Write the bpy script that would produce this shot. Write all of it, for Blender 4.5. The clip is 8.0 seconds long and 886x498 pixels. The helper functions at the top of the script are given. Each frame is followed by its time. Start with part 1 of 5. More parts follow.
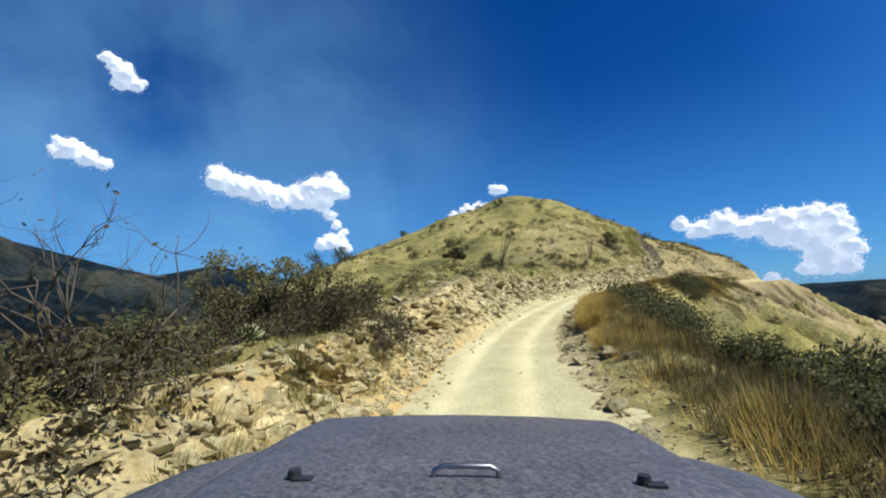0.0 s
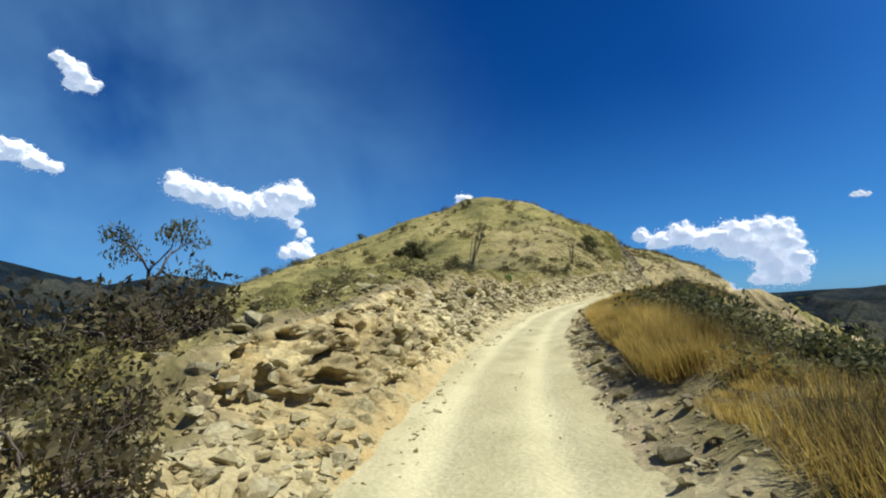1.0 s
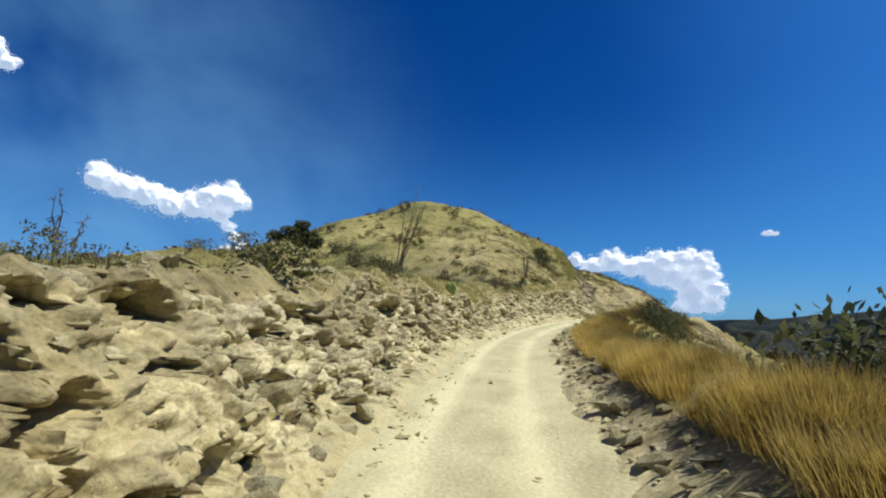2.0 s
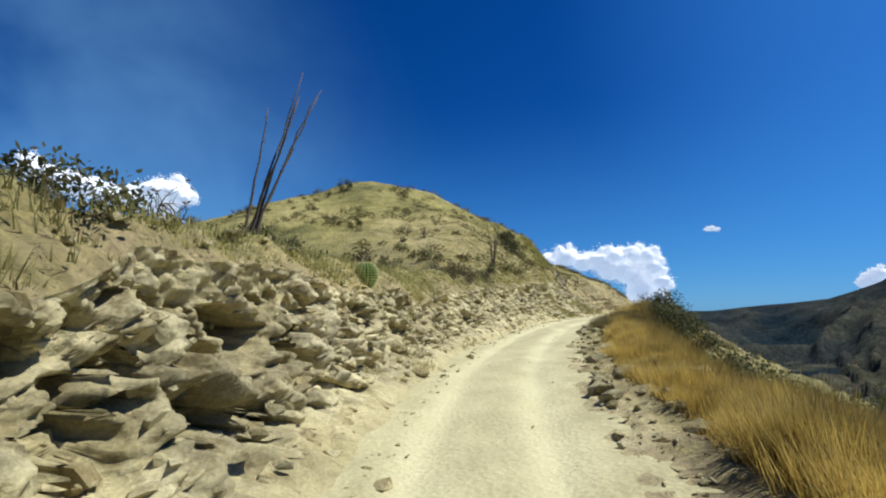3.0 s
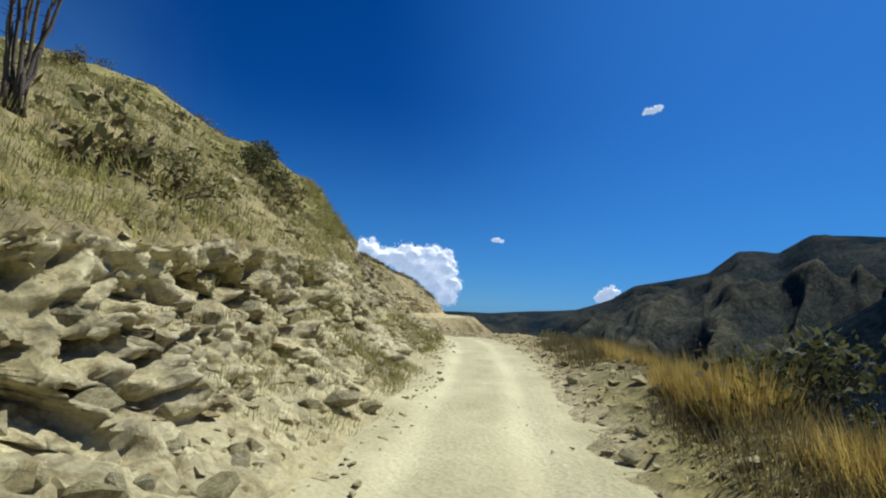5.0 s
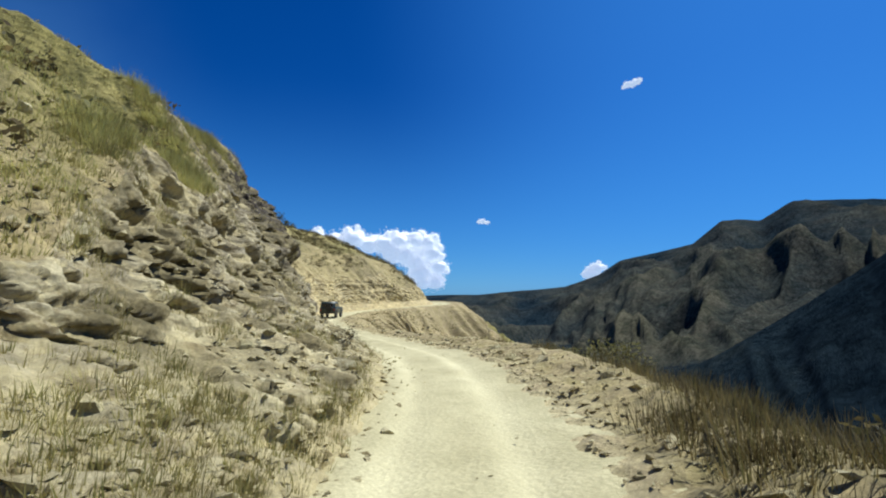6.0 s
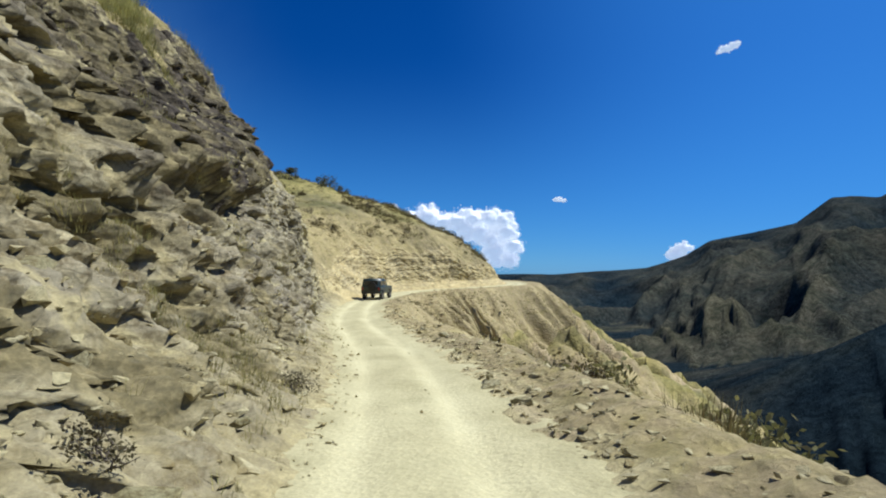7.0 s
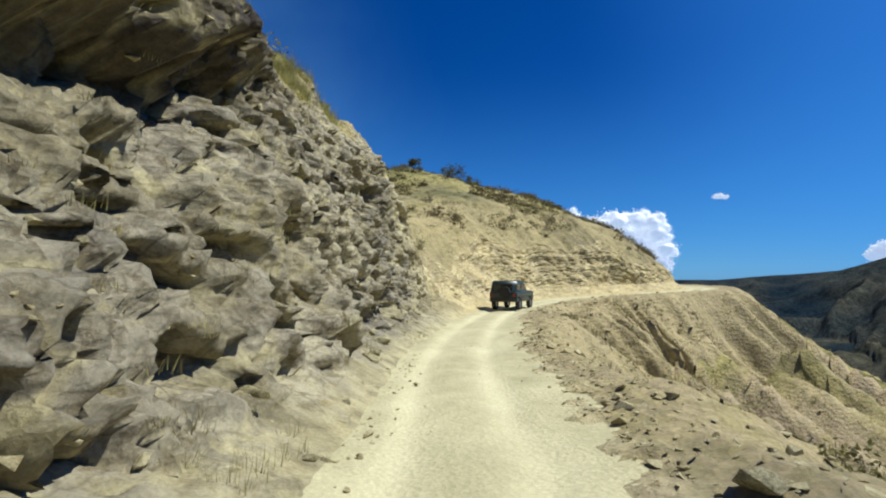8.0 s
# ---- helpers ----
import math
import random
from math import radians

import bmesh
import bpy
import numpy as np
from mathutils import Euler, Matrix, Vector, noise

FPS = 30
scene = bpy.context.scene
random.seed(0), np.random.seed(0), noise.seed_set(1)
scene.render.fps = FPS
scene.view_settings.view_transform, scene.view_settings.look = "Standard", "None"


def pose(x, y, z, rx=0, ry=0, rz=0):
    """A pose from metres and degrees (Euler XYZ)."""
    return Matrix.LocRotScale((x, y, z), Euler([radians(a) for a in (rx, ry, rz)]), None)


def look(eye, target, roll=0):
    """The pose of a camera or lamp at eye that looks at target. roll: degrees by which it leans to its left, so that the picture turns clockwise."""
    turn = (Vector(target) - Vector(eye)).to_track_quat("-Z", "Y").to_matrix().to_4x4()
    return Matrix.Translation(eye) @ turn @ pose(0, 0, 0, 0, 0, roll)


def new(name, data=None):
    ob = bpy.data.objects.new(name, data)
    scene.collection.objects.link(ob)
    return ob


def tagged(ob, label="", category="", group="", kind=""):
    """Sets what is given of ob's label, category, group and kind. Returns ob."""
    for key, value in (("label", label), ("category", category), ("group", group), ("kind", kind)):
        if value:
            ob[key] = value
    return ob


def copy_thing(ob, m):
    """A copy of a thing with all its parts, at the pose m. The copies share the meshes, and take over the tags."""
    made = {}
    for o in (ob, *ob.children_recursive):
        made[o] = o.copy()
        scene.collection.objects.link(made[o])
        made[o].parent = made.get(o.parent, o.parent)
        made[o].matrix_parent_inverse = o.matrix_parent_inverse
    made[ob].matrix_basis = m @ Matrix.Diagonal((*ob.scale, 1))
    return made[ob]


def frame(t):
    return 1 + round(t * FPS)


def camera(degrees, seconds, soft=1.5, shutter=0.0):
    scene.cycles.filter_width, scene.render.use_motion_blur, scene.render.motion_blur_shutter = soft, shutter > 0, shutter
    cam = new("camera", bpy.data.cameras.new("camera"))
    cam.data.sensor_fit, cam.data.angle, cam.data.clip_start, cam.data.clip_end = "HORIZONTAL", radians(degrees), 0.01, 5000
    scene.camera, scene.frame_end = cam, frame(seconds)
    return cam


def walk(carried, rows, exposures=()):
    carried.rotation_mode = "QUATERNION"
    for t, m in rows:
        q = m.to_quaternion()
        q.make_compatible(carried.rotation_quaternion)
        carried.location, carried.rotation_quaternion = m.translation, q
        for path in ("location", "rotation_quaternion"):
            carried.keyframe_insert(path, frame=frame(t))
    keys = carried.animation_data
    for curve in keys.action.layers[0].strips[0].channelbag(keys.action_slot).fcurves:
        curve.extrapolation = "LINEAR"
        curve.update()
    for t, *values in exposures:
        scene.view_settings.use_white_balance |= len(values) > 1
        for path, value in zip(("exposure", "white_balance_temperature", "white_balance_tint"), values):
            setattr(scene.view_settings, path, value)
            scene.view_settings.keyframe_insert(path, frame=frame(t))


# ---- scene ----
cam = camera(83.2, 8.0, soft=2.0)
PATH = [
    (0.00, pose(0.00, 0.00, 1.80, 96.25, 3.03, 0.38)),
    (0.50, pose(0.28, 4.22, 1.88, 97.30, 3.00, -1.59)),
    (1.00, pose(0.74, 8.70, 1.97, 97.14, 3.14, -3.46)),
    (1.50, pose(1.41, 13.43, 2.10, 97.23, 2.34, -6.41)),
    (2.00, pose(2.43, 18.39, 2.27, 98.59, 0.72, -10.71)),
    (2.20, pose(2.95, 20.43, 2.35, 98.79, 1.21, -12.26)),
    (2.75, pose(4.65, 26.24, 2.64, 98.31, 1.40, -14.41)),
    (3.30, pose(6.73, 32.33, 2.99, 97.82, 1.58, -17.45)),
    (3.50, pose(7.61, 34.60, 3.12, 97.93, 0.86, -18.99)),
    (4.00, pose(10.23, 40.34, 3.49, 97.25, -0.81, -24.45)),
    (4.50, pose(13.52, 45.96, 3.83, 94.98, -0.99, -30.95)),
    (5.00, pose(17.53, 51.17, 4.13, 97.12, -2.45, -38.66)),
    (5.20, pose(19.31, 53.13, 4.25, 96.13, -1.49, -40.30)),
    (5.50, pose(22.07, 56.03, 4.41, 95.82, -0.70, -41.40)),
    (5.75, pose(24.40, 58.43, 4.52, 95.56, -0.03, -41.06)),
    (6.00, pose(26.72, 60.89, 4.61, 95.30, 0.63, -39.89)),
    (6.30, pose(29.41, 63.89, 4.65, 94.98, 1.43, -37.52)),
    (6.50, pose(31.13, 65.94, 4.65, 94.18, 0.81, -36.83)),
    (7.00, pose(35.11, 71.21, 4.53, 92.83, -0.49, -31.48)),
    (7.50, pose(38.36, 76.84, 4.31, 94.91, 1.84, -22.53)),
    (8.00, pose(40.74, 82.78, 4.01, 93.73, 0.26, -15.37)),
]
walk(cam, PATH, [(0.0, 0.3, 6300, 8), (1.0, 0.2, 6300, 8), (2.2, 0.17, 6250, 8), (3.5, 0.22, 6100, 8), (4.0, 0.15, 6050, 8), (4.5, -0.28, 6000, 8), (5.0, 0.05, 6000, 8), (5.2, 0.12, 6000, 8), (6.3, 0.25, 5950, 8), (7.0, 0.2, 5950, 8), (7.5, 0.08, 5950, 8), (8.0, 0.2, 5950, 8)])

# ---- world and sun ----
SUN_BEARING, SUN_ELEVATION = 106.0, 56.0      # degrees clockwise from +y, above the horizon
world = bpy.data.worlds.new("sky")
scene.world = world
world.use_nodes = True
wn = world.node_tree
sky = wn.nodes.new("ShaderNodeTexSky")
sky.sky_type, sky.sun_disc = "NISHITA", False
sky.sun_elevation, sky.sun_rotation = radians(SUN_ELEVATION), radians(SUN_BEARING)
sky.altitude, sky.air_density, sky.dust_density, sky.ozone_density = 1600, 1.0, 0.8, 6.0
tone = wn.nodes.new("ShaderNodeHueSaturation")
tone.inputs["Saturation"].default_value = 1.3
tone.inputs["Hue"].default_value = 0.506
wn.links.new(sky.outputs[0], tone.inputs["Color"])
tint = wn.nodes.new("ShaderNodeMix")
tint.data_type, tint.blend_type = "RGBA", "MULTIPLY"
tint.inputs[0].default_value, tint.inputs[7].default_value = 1.0, (0.62, 0.95, 1.26, 1.0)
wn.links.new(tone.outputs[0], tint.inputs[6])
way = wn.nodes.new("ShaderNodeTexCoord").outputs["Generated"]
wisp = wn.nodes.new("ShaderNodeTexNoise")
wisp.inputs["Scale"].default_value, wisp.inputs["Detail"].default_value, wisp.inputs["Distortion"].default_value = 4.0, 4.0, 0.3
wn.links.new(way, wisp.inputs["Vector"])
thin = wn.nodes.new("ShaderNodeMapRange")
thin.inputs["From Min"].default_value, thin.inputs["From Max"].default_value, thin.inputs["To Max"].default_value = 0.20, 0.80, 0.85
wn.links.new(wisp.outputs["Fac"], thin.inputs["Value"])
veil = wn.nodes.new("ShaderNodeMix")
veil.data_type = "RGBA"
veil.inputs[7].default_value = (3.4, 7.4, 12.0, 1.0)      # thin high cloud in the sky's own units
lean = wn.nodes.new("ShaderNodeVectorMath")
lean.operation = "DOT_PRODUCT"
lean.inputs[1].default_value = (-0.62, 0.78, -0.05)
wn.links.new(way, lean.inputs[0])
near_haze = wn.nodes.new("ShaderNodeMapRange")
near_haze.interpolation_type = "SMOOTHSTEP"
near_haze.inputs["From Min"].default_value, near_haze.inputs["From Max"].default_value = 0.50, 1.15
wn.links.new(lean.outputs["Value"], near_haze.inputs["Value"])
both = wn.nodes.new("ShaderNodeMath")
both.operation = "MULTIPLY"
wn.links.new(thin.outputs[0], both.inputs[0])
wn.links.new(near_haze.outputs[0], both.inputs[1])
side = wn.nodes.new("ShaderNodeVectorMath")      # brighter air towards the sun
side.operation = "DOT_PRODUCT"
side.inputs[1].default_value = (math.sin(radians(88)) * 0.9, math.cos(radians(88)) * 0.9, 0.43)
wn.links.new(way, side.inputs[0])
glare = wn.nodes.new("ShaderNodeMapRange")
glare.interpolation_type = "SMOOTHSTEP"
glare.inputs["From Min"].default_value, glare.inputs["From Max"].default_value, glare.inputs["To Max"].default_value = 0.60, 1.04, 0.62
wn.links.new(side.outputs["Value"], glare.inputs["Value"])
bright = wn.nodes.new("ShaderNodeMix")
bright.data_type = "RGBA"
bright.inputs[7].default_value = (0.9, 4.0, 11.5, 1.0)
wn.links.new(glare.outputs[0], bright.inputs[0])
wn.links.new(tint.outputs[2], bright.inputs[6])
wn.links.new(both.outputs[0], veil.inputs[0])
height = wn.nodes.new("ShaderNodeSeparateXYZ")      # paler air low over the horizon
wn.links.new(way, height.inputs[0])
low = wn.nodes.new("ShaderNodeMapRange")
low.interpolation_type = "SMOOTHSTEP"
low.inputs["From Min"].default_value, low.inputs["From Max"].default_value = -0.05, 0.42
low.inputs["To Min"].default_value, low.inputs["To Max"].default_value = 0.46, 0.0
wn.links.new(height.outputs["Z"], low.inputs["Value"])
pale_air = wn.nodes.new("ShaderNodeMix")
pale_air.data_type = "RGBA"
pale_air.inputs[7].default_value = (1.6, 6.2, 13.0, 1.0)
wn.links.new(low.outputs[0], pale_air.inputs[0])
wn.links.new(bright.outputs[2], pale_air.inputs[6])
wn.links.new(pale_air.outputs[2], veil.inputs[6])
wn.links.new(veil.outputs[2], wn.nodes["Background"].inputs["Color"])
wn.nodes["Background"].inputs["Strength"].default_value = 0.056

sun_data = bpy.data.lights.new("sun", "SUN")
sun_data.energy, sun_data.angle, sun_data.color = 5.0, radians(0.53), (1.0, 0.96, 0.87)
sun = new("sun", sun_data)
sb, se = radians(SUN_BEARING), radians(SUN_ELEVATION)
sun.matrix_world = look((60 * math.sin(sb), 60 * math.cos(sb), 90), (60 * math.sin(sb) - math.sin(sb) * math.cos(se), 60 * math.cos(sb) - math.cos(sb) * math.cos(se), 90 - math.sin(se)))


# ---- materials ----
class Nodes:
    """A small builder for node materials."""

    def __init__(self, name, roughness=0.9):
        self.mat = bpy.data.materials.new(name)
        self.mat.use_nodes = True
        self.tree = self.mat.node_tree
        self.bsdf = self.tree.nodes["Principled BSDF"]
        self.bsdf.inputs["Roughness"].default_value = roughness
        self.coord = self.tree.nodes.new("ShaderNodeTexCoord").outputs["Object"]

    def link(self, a, b):
        self.tree.links.new(a, b)

    def scaled(self, size):
        node = self.tree.nodes.new("ShaderNodeMapping")
        node.inputs["Scale"].default_value = size
        self.link(self.coord, node.inputs["Vector"])
        return node.outputs[0]

    def noise(self, scale, detail=5.0, rough=0.6, vector=None):
        node = self.tree.nodes.new("ShaderNodeTexNoise")
        node.inputs["Scale"].default_value, node.inputs["Detail"].default_value, node.inputs["Roughness"].default_value = scale, detail, rough
        self.link(vector or self.coord, node.inputs["Vector"])
        return node.outputs["Fac"]

    def cells(self, scale, feature="F1", vector=None, output="Distance"):
        node = self.tree.nodes.new("ShaderNodeTexVoronoi")
        node.feature = feature
        node.inputs["Scale"].default_value = scale
        self.link(vector or self.coord, node.inputs["Vector"])
        return node.outputs[output]

    def warped(self, vector, scale, amount):
        node = self.tree.nodes.new("ShaderNodeTexNoise")
        node.inputs["Scale"].default_value, node.inputs["Detail"].default_value = scale, 4.0
        self.link(vector, node.inputs["Vector"])
        add = self.tree.nodes.new("ShaderNodeVectorMath")
        add.operation = "MULTIPLY_ADD"
        add.inputs[1].default_value = (amount, amount, amount)
        self.link(node.outputs["Color"], add.inputs[0])
        self.link(vector, add.inputs[2])
        return add.outputs[0]

    def ramp(self, fac, *stops):
        node = self.tree.nodes.new("ShaderNodeValToRGB")
        els = node.color_ramp.elements
        while len(els) < len(stops):
            els.new(0.5)
        for e, (at, col) in zip(els, stops):
            e.position, e.color = at, (*col, 1) if len(col) == 3 else col
        self.link(fac, node.inputs[0])
        return node.outputs[0]

    def mix(self, fac, a, b, kind="MIX"):
        node = self.tree.nodes.new("ShaderNodeMix")
        node.data_type, node.blend_type = "RGBA", kind
        for sock, val in ((node.inputs[0], fac), (node.inputs[6], a), (node.inputs[7], b)):
            if isinstance(val, (int, float)):
                sock.default_value = val
            elif isinstance(val, tuple):
                sock.default_value = (*val, 1)
            else:
                self.link(val, sock)
        return node.outputs[2]

    def attribute(self, name):
        node = self.tree.nodes.new("ShaderNodeAttribute")
        node.attribute_name = name
        return node.outputs["Fac"]

    def random(self, island=False):
        if island:
            return self.tree.nodes.new("ShaderNodeNewGeometry").outputs["Random Per Island"]
        return self.tree.nodes.new("ShaderNodeObjectInfo").outputs["Random"]

    def bump(self, height, strength, distance):
        node = self.tree.nodes.new("ShaderNodeBump")
        node.inputs["Strength"].default_value, node.inputs["Distance"].default_value = strength, distance
        self.link(height, node.inputs["Height"])
        self.link(node.outputs[0], self.bsdf.inputs["Normal"])

    def done(self, colour):
        if isinstance(colour, tuple):
            self.bsdf.inputs["Base Color"].default_value = (*colour, 1)
        else:
            self.link(colour, self.bsdf.inputs["Base Color"])
        return self.mat


def grey(v):
    return (v, v, v)


def dirt_road():
    n = Nodes("road_dirt", 0.95)
    base = n.ramp(n.noise(0.45, 4), (0.3, (0.57, 0.515, 0.29)), (0.7, (0.67, 0.615, 0.36)))
    grit = n.ramp(n.noise(14, 6, 0.7), (0.35, grey(0.86)), (0.7, grey(1.06)))
    pebble = n.ramp(n.cells(26), (0.05, grey(1.12)), (0.35, grey(0.93)))
    col = n.mix(1.0, n.mix(1.0, base, grit, "MULTIPLY"), pebble, "MULTIPLY")
    loose = n.ramp(n.noise(1.1, 6, 0.7), (0.35, (0.70, 0.69, 0.64)), (0.65, (0.92, 0.91, 0.88)))
    col = n.mix(1.0, col, n.mix(n.attribute("track"), loose, (1.04, 1.04, 1.04)), "MULTIPLY")
    n.bump(n.mix(0.4, n.noise(9, 8, 0.75), n.cells(14)), 0.6, 0.05)
    return n.done(col)


def cut_rock():
    n = Nodes("cut_rock", 0.9)
    lay = n.scaled((0.7, 0.7, 1.2))
    big = n.ramp(n.noise(0.5, 4), (0.3, (0.42, 0.36, 0.18)), (0.46, (0.69, 0.62, 0.36)), (0.58, (0.52, 0.46, 0.28)), (0.72, (0.72, 0.65, 0.40)))
    block = n.ramp(n.cells(3.6, "F1", lay, "Color"), (0.15, grey(0.58)), (0.5, grey(0.95)), (0.85, grey(1.2)))
    stain = n.ramp(n.noise(2.6, 8, 0.72), (0.38, (0.40, 0.34, 0.23)), (0.50, (1, 1, 1)))
    seam = n.ramp(n.cells(2.1, "DISTANCE_TO_EDGE", n.warped(lay, 1.6, 0.35)), (0.0, (0.22, 0.18, 0.13)), (0.045, (1, 1, 1)))
    grit = n.ramp(n.noise(24, 6, 0.75), (0.3, grey(0.66)), (0.7, grey(1.15)))
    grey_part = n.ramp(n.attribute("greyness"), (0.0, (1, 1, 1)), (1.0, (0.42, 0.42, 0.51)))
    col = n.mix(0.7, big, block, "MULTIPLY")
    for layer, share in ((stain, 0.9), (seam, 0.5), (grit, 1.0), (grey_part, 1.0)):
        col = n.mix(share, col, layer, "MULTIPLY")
    col = n.mix(1.0, col, n.ramp(n.attribute("warmth"), (0.0, (1, 1, 1)), (1.0, (1.08, 0.95, 0.70))), "MULTIPLY")
    # Dark stone of the overhang, with its shade painted in
    col = n.mix(1.0, col, n.ramp(n.attribute("varnish_shade"), (0.1, (1, 1, 1)), (0.8, (0.19, 0.165, 0.165))), "MULTIPLY")
    earth = n.ramp(n.noise(1.7, 7, 0.7), (0.32, (0.32, 0.27, 0.13)), (0.5, (0.50, 0.44, 0.22)), (0.68, (0.56, 0.50, 0.28)))
    earth = n.mix(1.0, earth, grit, "MULTIPLY")
    earth = n.mix(1.0, earth, n.ramp(n.attribute("warmth"), (0.0, (1, 1, 1)), (1.0, (1.08, 0.82, 0.55))), "MULTIPLY")
    powder = n.ramp(n.noise(1.7, 5, 0.65), (0.35, grey(0.35)), (0.65, grey(1.0)))
    col = n.mix(n.mix(1.0, n.attribute("dust"), powder, "MULTIPLY"), col, earth)
    litter = n.ramp(n.noise(3.0, 8, 0.75), (0.35, (0.07, 0.06, 0.025)), (0.5, (0.16, 0.13, 0.055)), (0.68, (0.34, 0.28, 0.13)))
    col = n.mix(n.attribute("litter"), col, litter)
    cracks = n.mix(0.5, n.noise(6, 9, 0.75), n.cells(6.5, "F1", lay))
    n.bump(cracks, 1.0, 0.09)
    return n.done(col)


def hill_soil():
    n = Nodes("hill_soil", 0.95)
    big = n.ramp(n.noise(0.11, 5, 0.65), (0.34, (0.12, 0.12, 0.035)), (0.46, (0.24, 0.215, 0.065)), (0.56, (0.35, 0.305, 0.11)), (0.72, (0.46, 0.39, 0.17)))
    mid = n.ramp(n.noise(1.3, 7, 0.7), (0.36, (0.52, 0.54, 0.36)), (0.56, (1.08, 1.06, 0.95)))
    grit = n.ramp(n.noise(11, 6, 0.75), (0.3, grey(0.6)), (0.7, grey(1.2)))
    col = n.mix(1.0, n.mix(1.0, big, mid, "MULTIPLY"), grit, "MULTIPLY")
    powder = n.ramp(n.noise(2.1, 5, 0.65), (0.35, grey(0.5)), (0.6, grey(1.0)))
    col = n.mix(n.mix(1.0, n.attribute("dust"), powder, "MULTIPLY"), col, n.mix(1.0, grit, (0.50, 0.385, 0.235), "MULTIPLY"))
    col = n.mix(n.attribute("roadside"), col, n.mix(1.0, grit, (0.57, 0.49, 0.26), "MULTIPLY"))
    n.bump(n.mix(0.5, n.noise(5, 9, 0.75), n.cells(4.0)), 0.9, 0.16)
    return n.done(col)


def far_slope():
    n = Nodes("mountain_scrub_haze", 1.0)
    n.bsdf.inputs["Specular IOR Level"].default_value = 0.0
    # Blue in these dark tones puts distance haze into the scrub colour
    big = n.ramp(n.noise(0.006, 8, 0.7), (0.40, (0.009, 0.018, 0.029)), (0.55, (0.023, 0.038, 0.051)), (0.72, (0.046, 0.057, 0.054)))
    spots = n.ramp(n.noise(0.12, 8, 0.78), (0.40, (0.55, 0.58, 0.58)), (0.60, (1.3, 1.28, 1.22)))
    # Bare ground, and sunlight painted on the spur crests
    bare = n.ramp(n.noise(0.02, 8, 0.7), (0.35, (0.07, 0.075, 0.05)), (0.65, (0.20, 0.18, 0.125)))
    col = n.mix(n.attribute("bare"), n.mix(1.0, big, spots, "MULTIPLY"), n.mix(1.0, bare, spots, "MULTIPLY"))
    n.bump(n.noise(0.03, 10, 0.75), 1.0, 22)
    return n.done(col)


def stone():
    n = Nodes("loose_stone", 0.9)
    tone_ = n.ramp(n.random(), (0.0, (0.40, 0.34, 0.15)), (0.4, (0.56, 0.50, 0.26)), (0.7, (0.48, 0.43, 0.25)), (1.0, (0.66, 0.60, 0.34)))
    grit = n.ramp(n.noise(9, 8, 0.75), (0.3, grey(0.55)), (0.65, grey(1.15)))
    blotch = n.ramp(n.noise(2.2, 5, 0.7), (0.36, (0.6, 0.54, 0.42)), (0.56, (1, 1, 1)))
    n.bump(n.noise(7, 8, 0.75), 0.9, 0.09)
    return n.done(n.mix(1.0, n.mix(1.0, tone_, grit, "MULTIPLY"), blotch, "MULTIPLY"))


def rubble_stone():
    n = Nodes("rubble_stone", 0.9)
    tone_ = n.ramp(n.random(True), (0.0, (0.44, 0.37, 0.18)), (0.4, (0.60, 0.53, 0.29)), (0.75, (0.52, 0.46, 0.26)), (1.0, (0.68, 0.61, 0.36)))
    grit = n.ramp(n.noise(16, 6, 0.75), (0.3, grey(0.6)), (0.65, grey(1.12)))
    blotch = n.ramp(n.noise(2.6, 6, 0.72), (0.38, (0.66, 0.60, 0.48)), (0.56, (1, 1, 1)))
    n.bump(n.noise(11, 8, 0.75), 0.9, 0.06)
    return n.done(n.mix(1.0, n.mix(1.0, tone_, grit, "MULTIPLY"), blotch, "MULTIPLY"))


def blades(name, *cols):
    n = Nodes(name, 0.8)
    stops = [(i / (len(cols) - 1), c) for i, c in enumerate(cols)]
    col = n.ramp(n.random(True), *stops)
    patch = n.ramp(n.noise(0.5, 4), (0.35, grey(0.75)), (0.65, grey(1.15)))
    clump = n.ramp(n.noise(2.2, 5, 0.65), (0.36, (0.50, 0.46, 0.40)), (0.52, grey(1.0)), (0.7, grey(1.15)))
    final = n.mix(1.0, n.mix(1.0, col, patch, "MULTIPLY"), clump, "MULTIPLY")
    n.done(final)
    glow = n.tree.nodes.new("ShaderNodeBsdfTranslucent")
    both = n.tree.nodes.new("ShaderNodeMixShader")
    both.inputs[0].default_value = 0.4
    n.link(final, glow.inputs["Color"])
    n.link(n.bsdf.outputs[0], both.inputs[1])
    n.link(glow.outputs[0], both.inputs[2])
    n.link(both.outputs[0], n.tree.nodes["Material Output"].inputs["Surface"])
    return n.mat


def plain(name, colour, roughness=0.6, metal=0.0, wear=0.25, scale=6.0):
    n = Nodes(name, roughness)
    n.bsdf.inputs["Metallic"].default_value = metal
    lo, hi = tuple(c * (1 - wear) for c in colour), tuple(min(1.0, c * (1 + wear)) for c in colour)
    return n.done(n.ramp(n.noise(scale, 7, 0.7), (0.3, lo), (0.7, hi)))


def dusty_paint():
    n = Nodes("dusty_paint", 0.42)
    dust = n.ramp(n.noise(60, 6, 0.8), (0.42, (0.045, 0.045, 0.055)), (0.72, (0.20, 0.19, 0.20)))
    film = n.ramp(n.noise(3, 4), (0.3, grey(0.85)), (0.7, grey(1.15)))
    n.bump(n.noise(90, 4, 0.8), 0.25, 0.01)
    return n.done(n.mix(1.0, dust, film, "MULTIPLY"))


